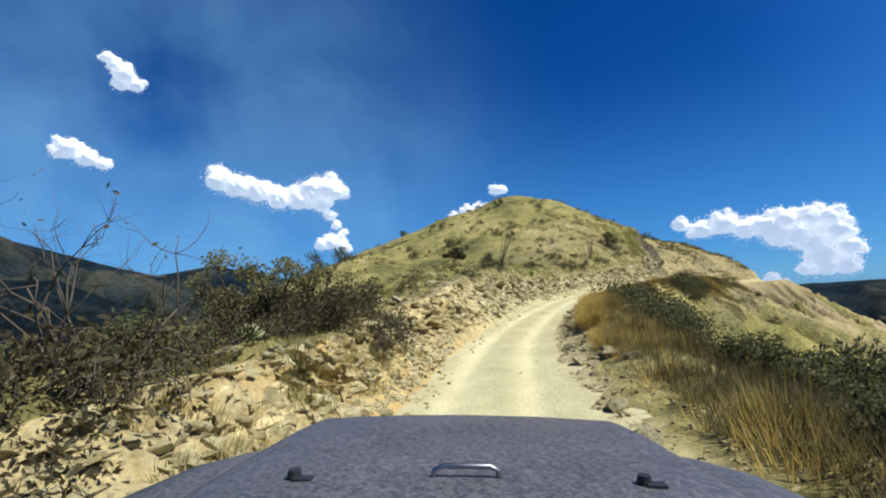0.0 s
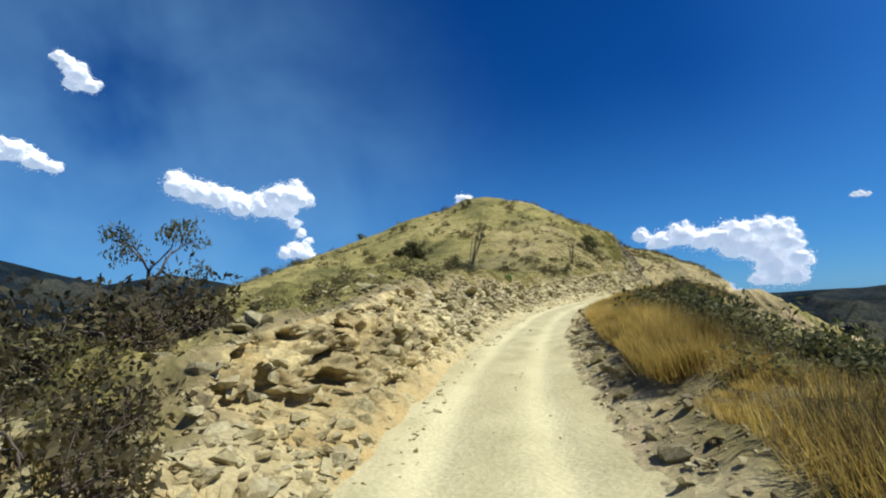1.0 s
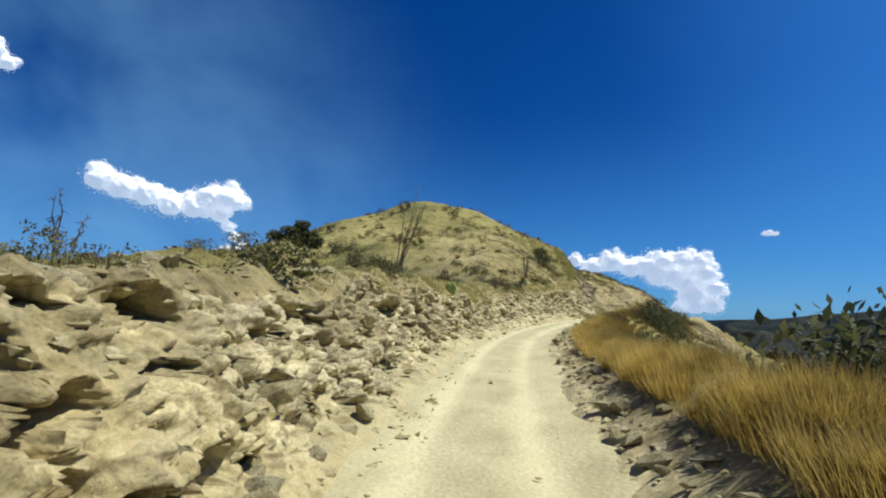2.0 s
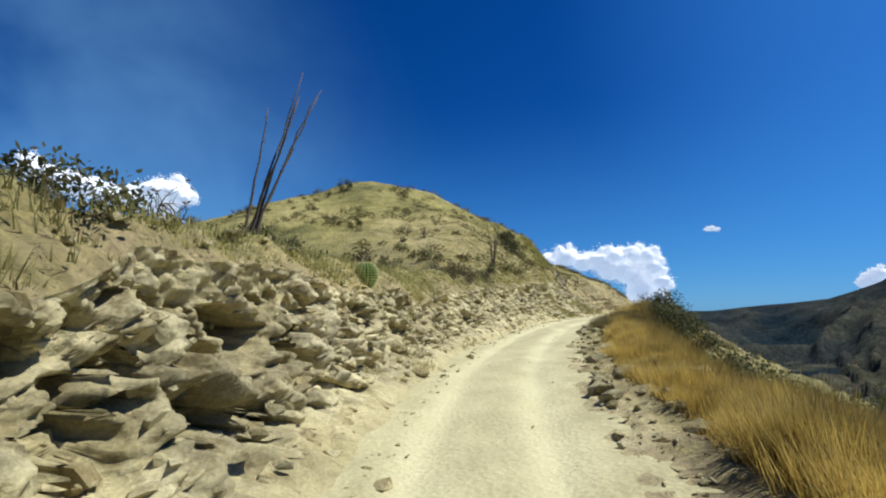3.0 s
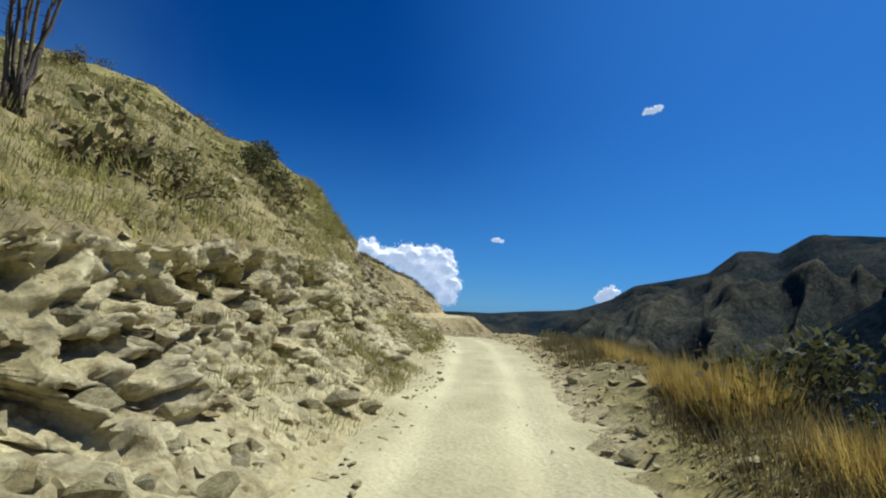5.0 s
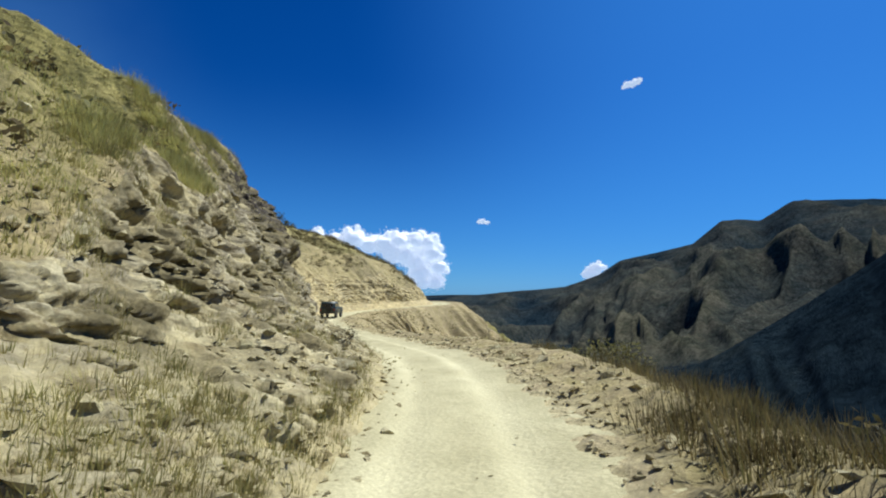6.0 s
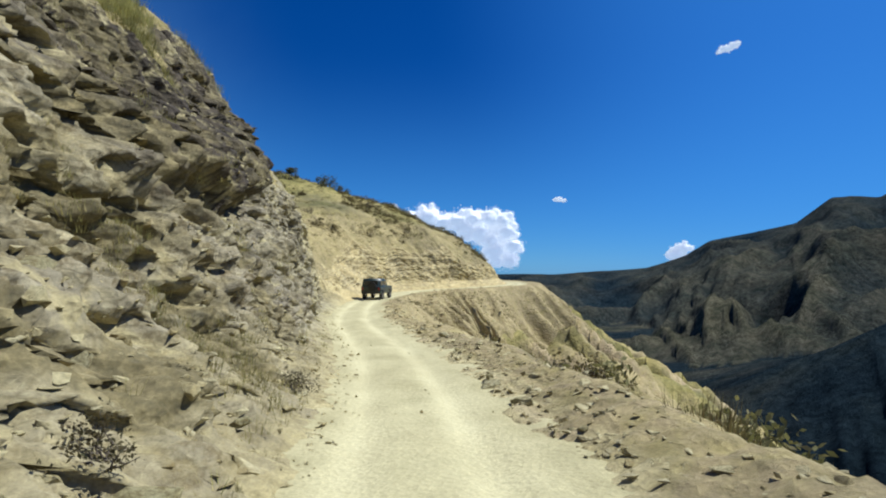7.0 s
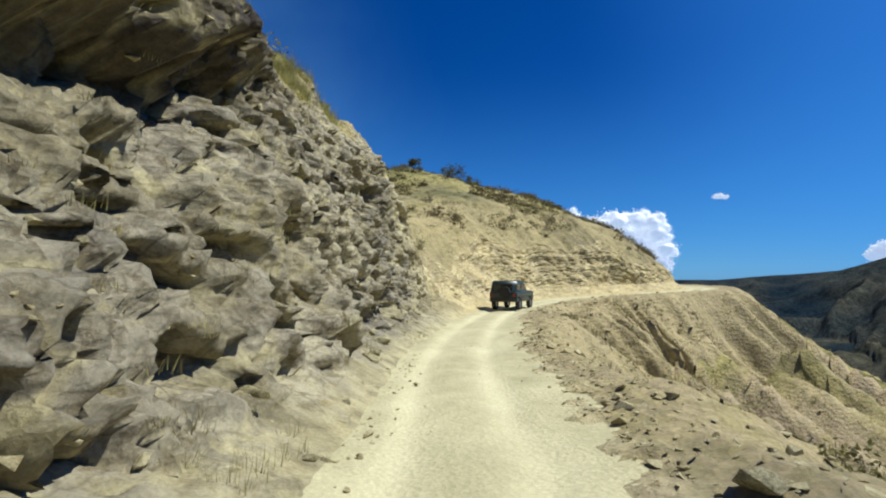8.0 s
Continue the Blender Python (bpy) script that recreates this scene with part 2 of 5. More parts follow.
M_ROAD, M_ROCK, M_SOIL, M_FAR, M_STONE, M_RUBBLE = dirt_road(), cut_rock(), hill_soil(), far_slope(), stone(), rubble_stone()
M_GOLD = blades("golden_grass", (0.36, 0.25, 0.06), (0.60, 0.43, 0.10), (0.42, 0.32, 0.085), (0.66, 0.51, 0.17))
M_DRY = blades("dry_grass", (0.28, 0.25, 0.085), (0.46, 0.40, 0.15), (0.25, 0.26, 0.08), (0.56, 0.49, 0.20))
M_PALE = blades("pale_grass", (0.42, 0.39, 0.13), (0.57, 0.52, 0.19), (0.35, 0.37, 0.11), (0.62, 0.57, 0.25))
M_LEAF = blades("scrub_leaves", (0.065, 0.08, 0.025), (0.11, 0.12, 0.04), (0.16, 0.15, 0.06), (0.085, 0.10, 0.035))
M_OLIVE = blades("olive_scrub", (0.16, 0.16, 0.055), (0.25, 0.23, 0.085), (0.20, 0.195, 0.068), (0.31, 0.27, 0.11))
M_BROWN = blades("dry_leaves", (0.11, 0.085, 0.035), (0.20, 0.155, 0.06), (0.12, 0.115, 0.042), (0.24, 0.185, 0.075))
M_DARK = blades("dark_scrub", (0.05, 0.044, 0.02), (0.115, 0.09, 0.038), (0.07, 0.068, 0.028), (0.17, 0.135, 0.06))
M_TWIG = plain("twig_bark", (0.10, 0.08, 0.06), 0.9, 0, 0.4, 20)
M_CLOUD = plain("cloud_white", (0.80, 0.81, 0.83), 1.0, 0, 0.03, 0.01)
# Emission stands in for scattered light that whitens the shaded undersides
M_CLOUD.node_tree.nodes["Principled BSDF"].inputs["Emission Color"].default_value = (0.90, 0.94, 1.0, 1)
M_CLOUD.node_tree.nodes["Principled BSDF"].inputs["Emission Strength"].default_value = 0.38
M_WISP = blades("cloud_vapour", (0.80, 0.81, 0.83), (0.80, 0.81, 0.83))
# The shreds get an added glow as well, to blend with the core
M_WISP.node_tree.nodes["Principled BSDF"].inputs["Emission Color"].default_value = (0.90, 0.94, 1.0, 1)
M_WISP.node_tree.nodes["Principled BSDF"].inputs["Emission Strength"].default_value = 0.4
M_PAINT = dusty_paint()
M_BLACK = plain("black_plastic", (0.02, 0.02, 0.022), 0.5)
M_RUBBER = plain("tyre_rubber", (0.025, 0.024, 0.022), 0.85, 0, 0.5, 10)
M_STEEL = plain("worn_steel", (0.36, 0.36, 0.37), 0.4, 1.0)
M_GREENCAR = plain("dark_green_paint", (0.02, 0.035, 0.03), 0.35, 0, 0.4, 3)
M_GLASSDARK = plain("dark_window", (0.01, 0.012, 0.014), 0.08, 0, 0.1)
M_RED = plain("red_lens", (0.25, 0.02, 0.015), 0.3)


# ---- numbers and meshes ----
def hashed(ix, iy, seed):
    h = np.sin(ix * 127.1 + iy * 311.7 + seed * 74.7) * 43758.5453
    return h - np.floor(h)


def value_noise(x, y, seed=0):
    ix, iy = np.floor(x), np.floor(y)
    fx, fy = x - ix, y - iy
    fx, fy = fx * fx * (3 - 2 * fx), fy * fy * (3 - 2 * fy)
    a, b = hashed(ix, iy, seed), hashed(ix + 1, iy, seed)
    c, d = hashed(ix, iy + 1, seed), hashed(ix + 1, iy + 1, seed)
    return (a + (b - a) * fx) * (1 - fy) + (c + (d - c) * fx) * fy - 0.5


def fbm(x, y, octaves=4, seed=0, gain=0.5):
    total, amp = 0.0, 1.0
    for o in range(octaves):
        total = total + amp * value_noise(x * 2 ** o + 17.3 * o, y * 2 ** o - 9.1 * o, seed + o)
        amp *= gain
    return total


def blocks(x, y, seed=0, tilt=0.9):
    """Broken rock: every cell is a facet with its own offset and tilt; also the distance to the joints and a number for the cell."""
    ix, iy = np.floor(x), np.floor(y)
    best, second, out, pick = np.full(x.shape, 9.0), np.full(x.shape, 9.0), np.zeros(x.shape), np.zeros(x.shape)
    for dx in (-1, 0, 1):
        for dy in (-1, 0, 1):
            cx, cy = ix + dx, iy + dy
            px, py = cx + hashed(cx, cy, seed), cy + hashed(cx, cy, seed + 1)
            d = (x - px) ** 2 + (y - py) ** 2
            val = hashed(cx, cy, seed + 2) - 0.5 + tilt * ((hashed(cx, cy, seed + 3) - 0.5) * (x - px) + (hashed(cx, cy, seed + 4) - 0.5) * (y - py))
            near = d < best
            second = np.where(near, best, np.minimum(second, d))
            best, out, pick = np.where(near, d, best), np.where(near, val, out), np.where(near, hashed(cx, cy, seed + 5), pick)
    return out, np.sqrt(second) - np.sqrt(best), pick


def mesh_from(name, verts, faces, mat, smooth=True):
    """A mesh from arrays; faces all have the same number of corners."""
    me = bpy.data.meshes.new(name)
    verts, faces = np.asarray(verts, np.float32).reshape(-1, 3), np.asarray(faces, np.int32)
    n, k = faces.shape
    me.vertices.add(len(verts))
    me.vertices.foreach_set("co", verts.ravel())
    me.loops.add(n * k)
    me.loops.foreach_set("vertex_index", faces.ravel())
    me.polygons.add(n)
    me.polygons.foreach_set("loop_start", np.arange(0, n * k, k, dtype=np.int32))
    me.polygons.foreach_set("use_smooth", np.full(n, smooth))
    me.update(calc_edges=True)
    me.validate()
    me.materials.append(mat)
    return me


def grid_mesh(name, P, mat, smooth=True):
    rows, cols = P.shape[:2]
    idx = np.arange(rows * cols).reshape(rows, cols)
    f = np.stack([idx[:-1, :-1], idx[:-1, 1:], idx[1:, 1:], idx[1:, :-1]], -1).reshape(-1, 4)
    return mesh_from(name, P.reshape(-1, 3), f, mat, smooth)


def part(name, bm, mat, parent, label=""):
    me = bpy.data.meshes.new(name)
    bm.to_mesh(me)
    bm.free()
    me.materials.append(mat)
    ob = new(name, me)
    ob.parent = parent
    return tagged(ob, label)


def box(bm, centre, size, bevel=0.0, m=None):
    made = bmesh.ops.create_cube(bm, size=1.0)["verts"]
    bmesh.ops.scale(bm, vec=size, verts=made)
    if bevel:
        edges = list({e for v in made for e in v.link_edges})
        made = bmesh.ops.bevel(bm, geom=edges, offset=bevel, segments=2, affect="EDGES", profile=0.6)["verts"]
        made = list({v for v in made})
    bmesh.ops.translate(bm, vec=centre, verts=made)
    if m is not None:
        bmesh.ops.transform(bm, matrix=m, verts=made)
    return made


def tube(bm, points, radii, sides=6):
    """A tapering round bar through points."""
    rings = []
    for i, (p, r) in enumerate(zip(points, radii)):
        p = Vector(p)
        a = Vector(points[max(i - 1, 0)])
        b = Vector(points[min(i + 1, len(points) - 1)])
        q = (b - a).to_track_quat("Z", "Y")
        rings.append([bm.verts.new(p + q @ Vector((r * math.cos(k * math.tau / sides), r * math.sin(k * math.tau / sides), 0))) for k in range(sides)])
    for lo, hi in zip(rings, rings[1:]):
        for k in range(sides):
            f = bm.faces.new((lo[k], lo[(k + 1) % sides], hi[(k + 1) % sides], hi[k]))
            f.smooth = True
    bm.faces.new(rings[0][::-1]), bm.faces.new(rings[-1])


# ---- the road's line ----
ROAD = np.array([(-4, -150, -4), (-2, -60, -1.2), (-0.5, -14, -0.25), (0, 0, 0), (0.74, 8.7, 0.17), (2.43, 18.39, 0.47), (5.54, 28.97, 0.99), (10.23, 40.34, 1.69), (17.53, 51.17, 2.33),
                 (26.72, 60.89, 2.72), (35.11, 71.21, 2.72), (40.74, 82.78, 2.25), (45.5, 97.6, 2.1), (53.0, 112.4, 2.2), (61.0, 119.8, 2.5), (70.5, 122.3, 2.8), (80, 126, 3.0), (88, 136, 3.2), (91, 150, 3.3), (89, 175, 3.5), (78, 205, 4), (60, 240, 4.5), (40, 290, 5)])


def spline(points, per=60):
    out = []
    n = len(points)
    for i in range(1, n - 2):
        p0, p1, p2, p3 = points[i - 1:i + 3]
        t = np.linspace(0, 1, per, endpoint=False)[:, None]
        out.append(0.5 * (2 * p1 + (p2 - p0) * t + (2 * p0 - 5 * p1 + 4 * p2 - p3) * t * t + (3 * p1 - p0 - 3 * p2 + p3) * t ** 3))
    return np.concatenate(out)


_line = spline(ROAD)
_run = np.concatenate([[0], np.cumsum(np.hypot(*np.diff(_line[:, :2], axis=0).T))])
_s0 = _run[np.argmin(np.hypot(_line[:, 0], _line[:, 1]))]
S_MIN, S_MAX = -_s0, _run[-1] - _s0


def road_at(s):
    s = np.asarray(s, float) + _s0
    p = np.stack([np.interp(s, _run, _line[:, k]) for k in range(3)], -1)
    q = np.stack([np.interp(s + 0.6, _run, _line[:, k]) - np.interp(s - 0.6, _run, _line[:, k]) for k in range(2)], -1)
    q /= np.hypot(q[..., 0], q[..., 1])[..., None]
    return p, np.stack([-q[..., 1], q[..., 0]], -1)      # place, way to the left


_S = np.concatenate([np.arange(S_MIN + 0.7, -12, 4.0), np.arange(-12, 204, 0.5), np.arange(204, S_MAX - 0.7, 4.0)])
_RP, _RL = road_at(_S)


def nearest(x, y):
    """Station along the road, distance to its left and the road's height there."""
    x, y = np.ravel(np.asarray(x, float)), np.ravel(np.asarray(y, float))
    s, u, z = np.empty(len(x)), np.empty(len(x)), np.empty(len(x))
    for a in range(0, len(x), 20000):
        c = slice(a, a + 20000)
        dx, dy = x[c, None] - _RP[None, :, 0], y[c, None] - _RP[None, :, 1]
        i = np.argmin(dx * dx + dy * dy, 1)
        r = np.arange(len(i))
        side = dx[r, i] * _RL[i, 0] + dy[r, i] * _RL[i, 1]
        along = dx[r, i] * _RL[i, 1] - dy[r, i] * _RL[i, 0]
        far_off = np.hypot(dx[r, i], dy[r, i])
        s[c] = _S[i] + np.clip(along, -2, 2)
        u[c] = np.where(side >= 0, far_off, -far_off)
        z[c] = _RP[i, 2]
    return s, u, z


ROAD_L, ROAD_R = 1.5, 1.5


def bench(s):
    """Height of the shelf of ground beside the road, before it climbs the hill."""
    return np.interp(s, [-30, 0, 4, 11.5, 12.7, 13.6, 14.2, 18, 20, 23, 30, 45, 60, 150], [0.9, 0.9, 1.1, 1.2, 0.65, 0.65, 1.68, 1.85, 2.1, 2.2, 2.15, 2.2, 1.9, 1.9])


def natural(x, y, s, u, zr, cut=True):
    """The hillside's height, with the road's cut or without."""
    ra, rb = np.hypot(x - 13, y - 102), np.hypot(x - 52, y - 155)
    a = 23.2 - 0.385 * np.sqrt(ra * ra + 16)
    b = 21.6 - 0.37 * np.sqrt(rb * rb + 16)
    edge = np.interp(s, [0, 12, 20, 35, 60], [4.5, 5, 8, 16, 30])
    shelf = zr + bench(s) + np.interp(s, [13.6, 14.2, 20, 30], [0.01, -0.055, -0.05, 0.09]) * np.clip(u, 0, 9) - 0.38 * np.clip(u - edge, 0, None)
    left = np.logaddexp(np.logaddexp(a * 2.2, b * 2.2), shelf * 2.2) / 2.2
    rough = 0.9 * fbm(x / 7, y / 7, 4, 3) + 0.25 * fbm(x / 1.1, y / 1.1, 3, 8)
    left = left + rough * np.clip((u - 2.2) / 4, 0.12, 1) + 2.4 * fbm(x / 24, y / 24, 2, 5) * np.clip((u - 9) / 12, 0, 1)
    d = -u
    lip = np.interp(s, [-10, 0, 10, 20, 28, 36, 52, 60, 75, 100, 130], [0.05, 0.08, 0.3, 0.7, 0.5, 0.15, 0.2, 0.35, 0.25, 0.15, 0.1])
    fall = np.interp(s, [0, 10, 20, 32, 70, 85, 100, 115, 130], [0.20, 0.21, 0.34, 0.62, 0.60, 0.47, 0.47, 0.62, 0.62])
    gully = 5.0 * np.abs(fbm(s / 4.2 + 0.35 * fbm(s / 9, d / 7, 2, 23), d * 0.045, 3, 21)) * np.clip((d - np.interp(s, [84, 96], [3.6, 2.8])) / np.interp(s, [84, 96], [5, 3.5]), 0, 1.6) + 1.9 * np.abs(fbm(s / 1.7, d * 0.06, 2, 25)) * np.clip((d - 4.5) / 4, 0, 1)
    gully = gully * np.interp(s, [8, 34, 108, 122], [0.25, 1, 1, 1.7])
    right = zr + lip * np.exp(-((d - 3.3) / 0.9) ** 2) + 0.2 * lip - fall * np.clip(d - 3.9, 0, None) - gully + 0.5 * rough * np.clip((d - 2.2) / 4, 0.1, 1)
    right = np.maximum(right, -100 + 0.04 * d)
    if cut:
        left = np.where(u >= 0, np.minimum(left, zr + cut_height(s, np.maximum(u - ROAD_L, 0)) + 0.35 * rough * np.clip((u - ROAD_L - 2.5) / 2, 0, 1)), left)
    return np.where(u >= 0, left, right)


def steep(s):
    """The cut face's rise over run."""
    return np.interp(s, [-10, 3, 6, 11, 13, 14, 16, 20, 40, 55, 66, 76, 82, 88, 96, 101, 104, 114, 119, 124, 128, 134, 175], [0.8, 1.0, 1.4, 1.5, 0.7, 0.7, 1.7, 1.7, 2.0, 2.1, 1.7, 1.3, 1.35, 1.5, 1.6, 1.85, 2.3, 2.45, 2.2, 1.1, 1.1, 2.0, 2.2])


def talus(s):
    """Width of the loose slope at the foot of the cut."""
    return np.interp(s, [-10, 3, 6, 11, 13.5, 16, 20, 45, 55, 66, 73, 90, 96, 118, 125, 150], [1.3, 1.2, 0.6, 0.5, 1.2, 0.5, 0.4, 0.5, 0.9, 1.0, 2.3, 2.0, 0.6, 0.7, 1.3, 1.3])


def rock_top(s):
    """Height of the bare rock in the cut; above it lies a soil slope."""
    return np.interp(s, [-10, 8, 14, 40, 49, 56, 73, 81, 86, 92, 98, 103, 108, 113, 118, 123, 127, 134, 148, 158, 175], [1.2, 1.2, 2.0, 2.1, 1.6, 2.1, 2.8, 5.0, 7.0, 7.6, 7.6, 11.5, 11.5, 9.6, 7.6, 2.6, 3.0, 4.6, 4.4, 2.4, 2.4]) * (1 + 0.5 * fbm(s / 3.3, 0 * s + 2.5, 3, 53))


def soil_slope(s):
    """Rise over run of the soil that lies above the bare rock."""
    return np.interp(s, [-10, 56, 70, 84, 102, 108, 114, 122, 134], [0.78, 0.78, 0.66, 0.62, 0.75, 1.0, 1.15, 1.1, 0.85])


def cut_height(s, e):
    w = talus(s)
    rise = np.maximum(rock_top(s) - 0.62 * w, 0.2) / steep(s)
    return 0.62 * np.minimum(e, w) + steep(s) * np.clip(e - w, 0, rise) + soil_slope(s) * np.maximum(e - w - rise, 0)


_E = np.linspace(0, 13, 131)


def crest(s):
    """How far behind the road's left edge the cut face meets the hillside."""
    s = np.atleast_1d(s)
    p, l = road_at(s)
    u = ROAD_L + _E[None, :]
    x, y = p[:, None, 0] + l[:, None, 0] * u, p[:, None, 1] + l[:, None, 1] * u
    g = natural(x, y, s[:, None] + 0 * u, u, p[:, None, 2] + 0 * u, False)
    over = (p[:, None, 2] + cut_height(s[:, None], _E[None, :])) >= g
    w = talus(s)
    over |= _E[None, :] >= (w + np.maximum(rock_top(s) - 0.62 * w, 0.2) / steep(s))[:, None]
    over[:, -1] = True
    e = _E[np.argmax(over, 1)]
    k = np.ones(5) / 5
    return np.convolve(np.pad(e, 2, mode="edge"), k, "valid") if len(e) > 9 else e


_CS = np.arange(-14, 206, 0.25)
_CE = crest(_CS)


GROUND = {}      # heights of the finished strips beside the road


def terrain(x, y):
    """The ground's height at places."""
    s, u, zr = nearest(x, y)
    x, y = np.ravel(x), np.ravel(y)
    z = natural(x, y, s, u, zr)
    e = u - ROAD_L - np.interp(s, _CS, _CE)
    for key, off in (("shelf", e), ("verge", -u - ROAD_R + 0.3)):
        if key in GROUND:
            Z, span, power = GROUND[key]
            on = (off > 0) & (off < 0.84 * span) & (s > -8.5) & (s < S_END - 1)
            i = np.clip(np.searchsorted(SS, s), 0, len(SS) - 1)
            j = np.clip(np.rint((np.clip(off, 0, span) / span) ** (1 / power) * (Z.shape[1] - 1)).astype(int), 0, Z.shape[1] - 1)
            z = np.where(on, Z[i, j], z)
    return np.where((u <= ROAD_L) & (u >= -ROAD_R + 0.1), zr, z), s, u


# ---- the ground ----
def strip(name, s, U, Z, mat, smooth=True):
    p, l = road_at(s)
    P = np.stack([p[:, None, 0] + l[:, None, 0] * U, p[:, None, 1] + l[:, None, 1] * U, Z], -1)
    return grid_mesh(name, P, mat, smooth), P


S_END = 196.0
SS = np.concatenate([np.arange(-9, 6, 0.1), np.arange(6, 64, 0.042), np.arange(64, 120, 0.065), np.arange(120, S_END, 0.2)])
RP, RL = road_at(SS)
CE = np.interp(SS, _CS, _CE)


def build_road():
    S = SS[::3]
    u = np.linspace(ROAD_L + 0.6, -ROAD_R - 0.6, 30)[None, :]
    mid = (ROAD_L - ROAD_R) / 2
    ruts = -0.07 * np.exp(-((np.abs(u - mid) - 0.72) / 0.24) ** 2)
    z = RP[::3, None, 2] + ruts + 0.05 * fbm(S[:, None] / 0.9, u / 0.5, 3, 31) + 0.06 * np.clip(np.abs(u - mid) - 1.25, 0, 0.5)
    me, _ = strip("road", S, u + 0 * z, z, M_ROAD)
    worn = np.exp(-((np.abs(u - mid + 0.12 * fbm(S[:, None] / 4, 0 * u + 3, 2, 33)) - 0.72) / 0.36) ** 2)
    worn = np.clip(worn + 0.5 * fbm(S[:, None] / 1.5, u / 0.6, 3, 34), 0, 1)
    col = me.attributes.new("track", "FLOAT", "POINT")
    col.data.foreach_set("value", worn.ravel().astype(np.float32))
    tagged(new("road", me), "pale dusty dirt road with two worn wheel tracks", "road", kind="structure")


FACE, ROWS = [], 120


def face_spot(s, f):
    """Places on the broken face, by station and by share of its height."""
    i = np.clip(np.searchsorted(SS, s), 0, len(SS) - 1)
    j = np.clip((np.asarray(f) * (ROWS - 1)).astype(int), 0, ROWS - 1)
    return FACE[0][i, j]


def build_face():
    rows = ROWS
    k = np.linspace(0, 1, rows)[None, :]
    w = np.minimum(talus(SS), CE)[:, None]
    first, rest = w * math.hypot(1, 0.62), (CE[:, None] - w) * np.hypot(1, steep(SS))[:, None]
    run = k * (first + rest)
    e = np.where(run < first, run / math.hypot(1, 0.62), w + (run - first) / np.hypot(1, steep(SS))[:, None])
    loose = np.clip((w + 0.15 - e) / 0.3, 0, 1)
    height = np.maximum(cut_height(SS, CE), 0.3)[:, None]
    u = ROAD_L + e
    x, y = RP[:, None, 0] + RL[:, None, 0] * u, RP[:, None, 1] + RL[:, None, 1] * u
    top = natural(x, y, SS[:, None] + 0 * u, u, RP[:, None, 2] + 0 * u, False)
    z = np.minimum(RP[:, None, 2] + cut_height(SS[:, None], e), top + 0.02)
    h = z - RP[:, None, 2]
    a = SS[:, None] + 0 * h
    wx, wy = 0.5 * fbm(a / 1.4, h / 1.2, 4, 41), 0.4 * fbm(a / 1.3, h / 1.1, 4, 43)
    dip = h + 0.14 * a + 0.3 * np.sin(a / 6)
    turn = np.interp(a, [20, 66, 84], [0.8, 0.7, 0.35])
    large = a > 82      # the high cliff breaks into larger slabs
    big, c1, pick1 = blocks((a + wx) / np.where(large, 0.85, 0.62), (dip + wy) / np.where(large, 0.56, 0.47), 50, turn)
    mid, c2, pick2 = blocks((0.92 * a + 0.4 * h + wx) / np.where(large, 0.4, 0.31), (0.92 * dip - 0.3 * a + wy) / np.where(large, 0.28, 0.22), 60, turn)
    small, c3, _ = blocks((a - 0.3 * h + wx) / np.where(large, 0.24, 0.16), (dip + 0.25 * a + wy) / np.where(large, 0.21, 0.12), 70)
    bold = np.interp(a, [10, 20, 66, 80, 98, 116, 124], [0.22, 0.26, 0.26, 0.26, 0.22, 0.22, 0.16])
    out = bold * big + np.interp(a, [66, 80, 116, 124], [0.13, 0.12, 0.12, 0.07]) * mid + 0.06 * small
    out = out - 1.5 * bold * np.exp(-(c1 / 0.12) ** 2) - 0.16 * np.exp(-(c2 / 0.11) ** 2) - 0.05 * np.exp(-(c3 / 0.18) ** 2)
    out = out + 0.9 * fbm(a / 5.5, h / 3.2, 3, 44)
    fill = np.interp(a, [-10, 7, 11, 30, 50, 66, 76, 84, 112, 118], [-0.12, -0.14, -0.18, -0.24, -0.22, -0.18, -0.22, -0.24, -0.26, -0.1])
    earth = 0.9 * fbm(a / 5.5, h / 3.2, 3, 44) + fill + 0.24 * fbm(a / 1.6, h / 0.9, 4, 48) + 0.10 * (k - 0.5) + 0.06 * small + 0.10 * mid + 0.08 * fbm(a / 0.3, h / 0.22, 3, 58)
    soil = np.clip((earth - out) / 0.10 + 0.3, 0, 1)
    out = np.maximum(out, earth)
    chute = np.interp(a, [12.1, 12.6, 13.5, 13.9], [0, 1, 1, 0])      # a smooth run of pale slipped earth
    soil, out = np.maximum(soil, chute), out * (1 - 0.75 * chute)
    gone = np.interp(a, [5, 10, 20, 62, 72, 84, 116, 122], [0.3, 0.6, 0.75, 0.7, 0.4, 0.6, 0.6, 0])      # holes where blocks have fallen out
    gone = gone * np.maximum(0.7 * (pick2 < 0.22) * np.clip((c2 - 0.05) / 0.14, 0, 1), (pick1 < 0.17) * np.clip((c1 - 0.08) / 0.12, 0, 1)) * (1 - np.interp(a, [62, 70, 94, 100], [1, 0.45, 0.45, 1]) * loose) * (1 - chute)
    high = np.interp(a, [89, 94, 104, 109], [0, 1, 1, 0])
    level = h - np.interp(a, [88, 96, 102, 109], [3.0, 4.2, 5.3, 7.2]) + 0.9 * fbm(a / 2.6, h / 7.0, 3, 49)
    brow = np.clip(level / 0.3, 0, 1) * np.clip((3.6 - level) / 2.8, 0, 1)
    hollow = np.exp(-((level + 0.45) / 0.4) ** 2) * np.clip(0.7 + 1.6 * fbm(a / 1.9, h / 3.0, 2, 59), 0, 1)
    out = out + high * (0.85 * brow - 0.75 * hollow)
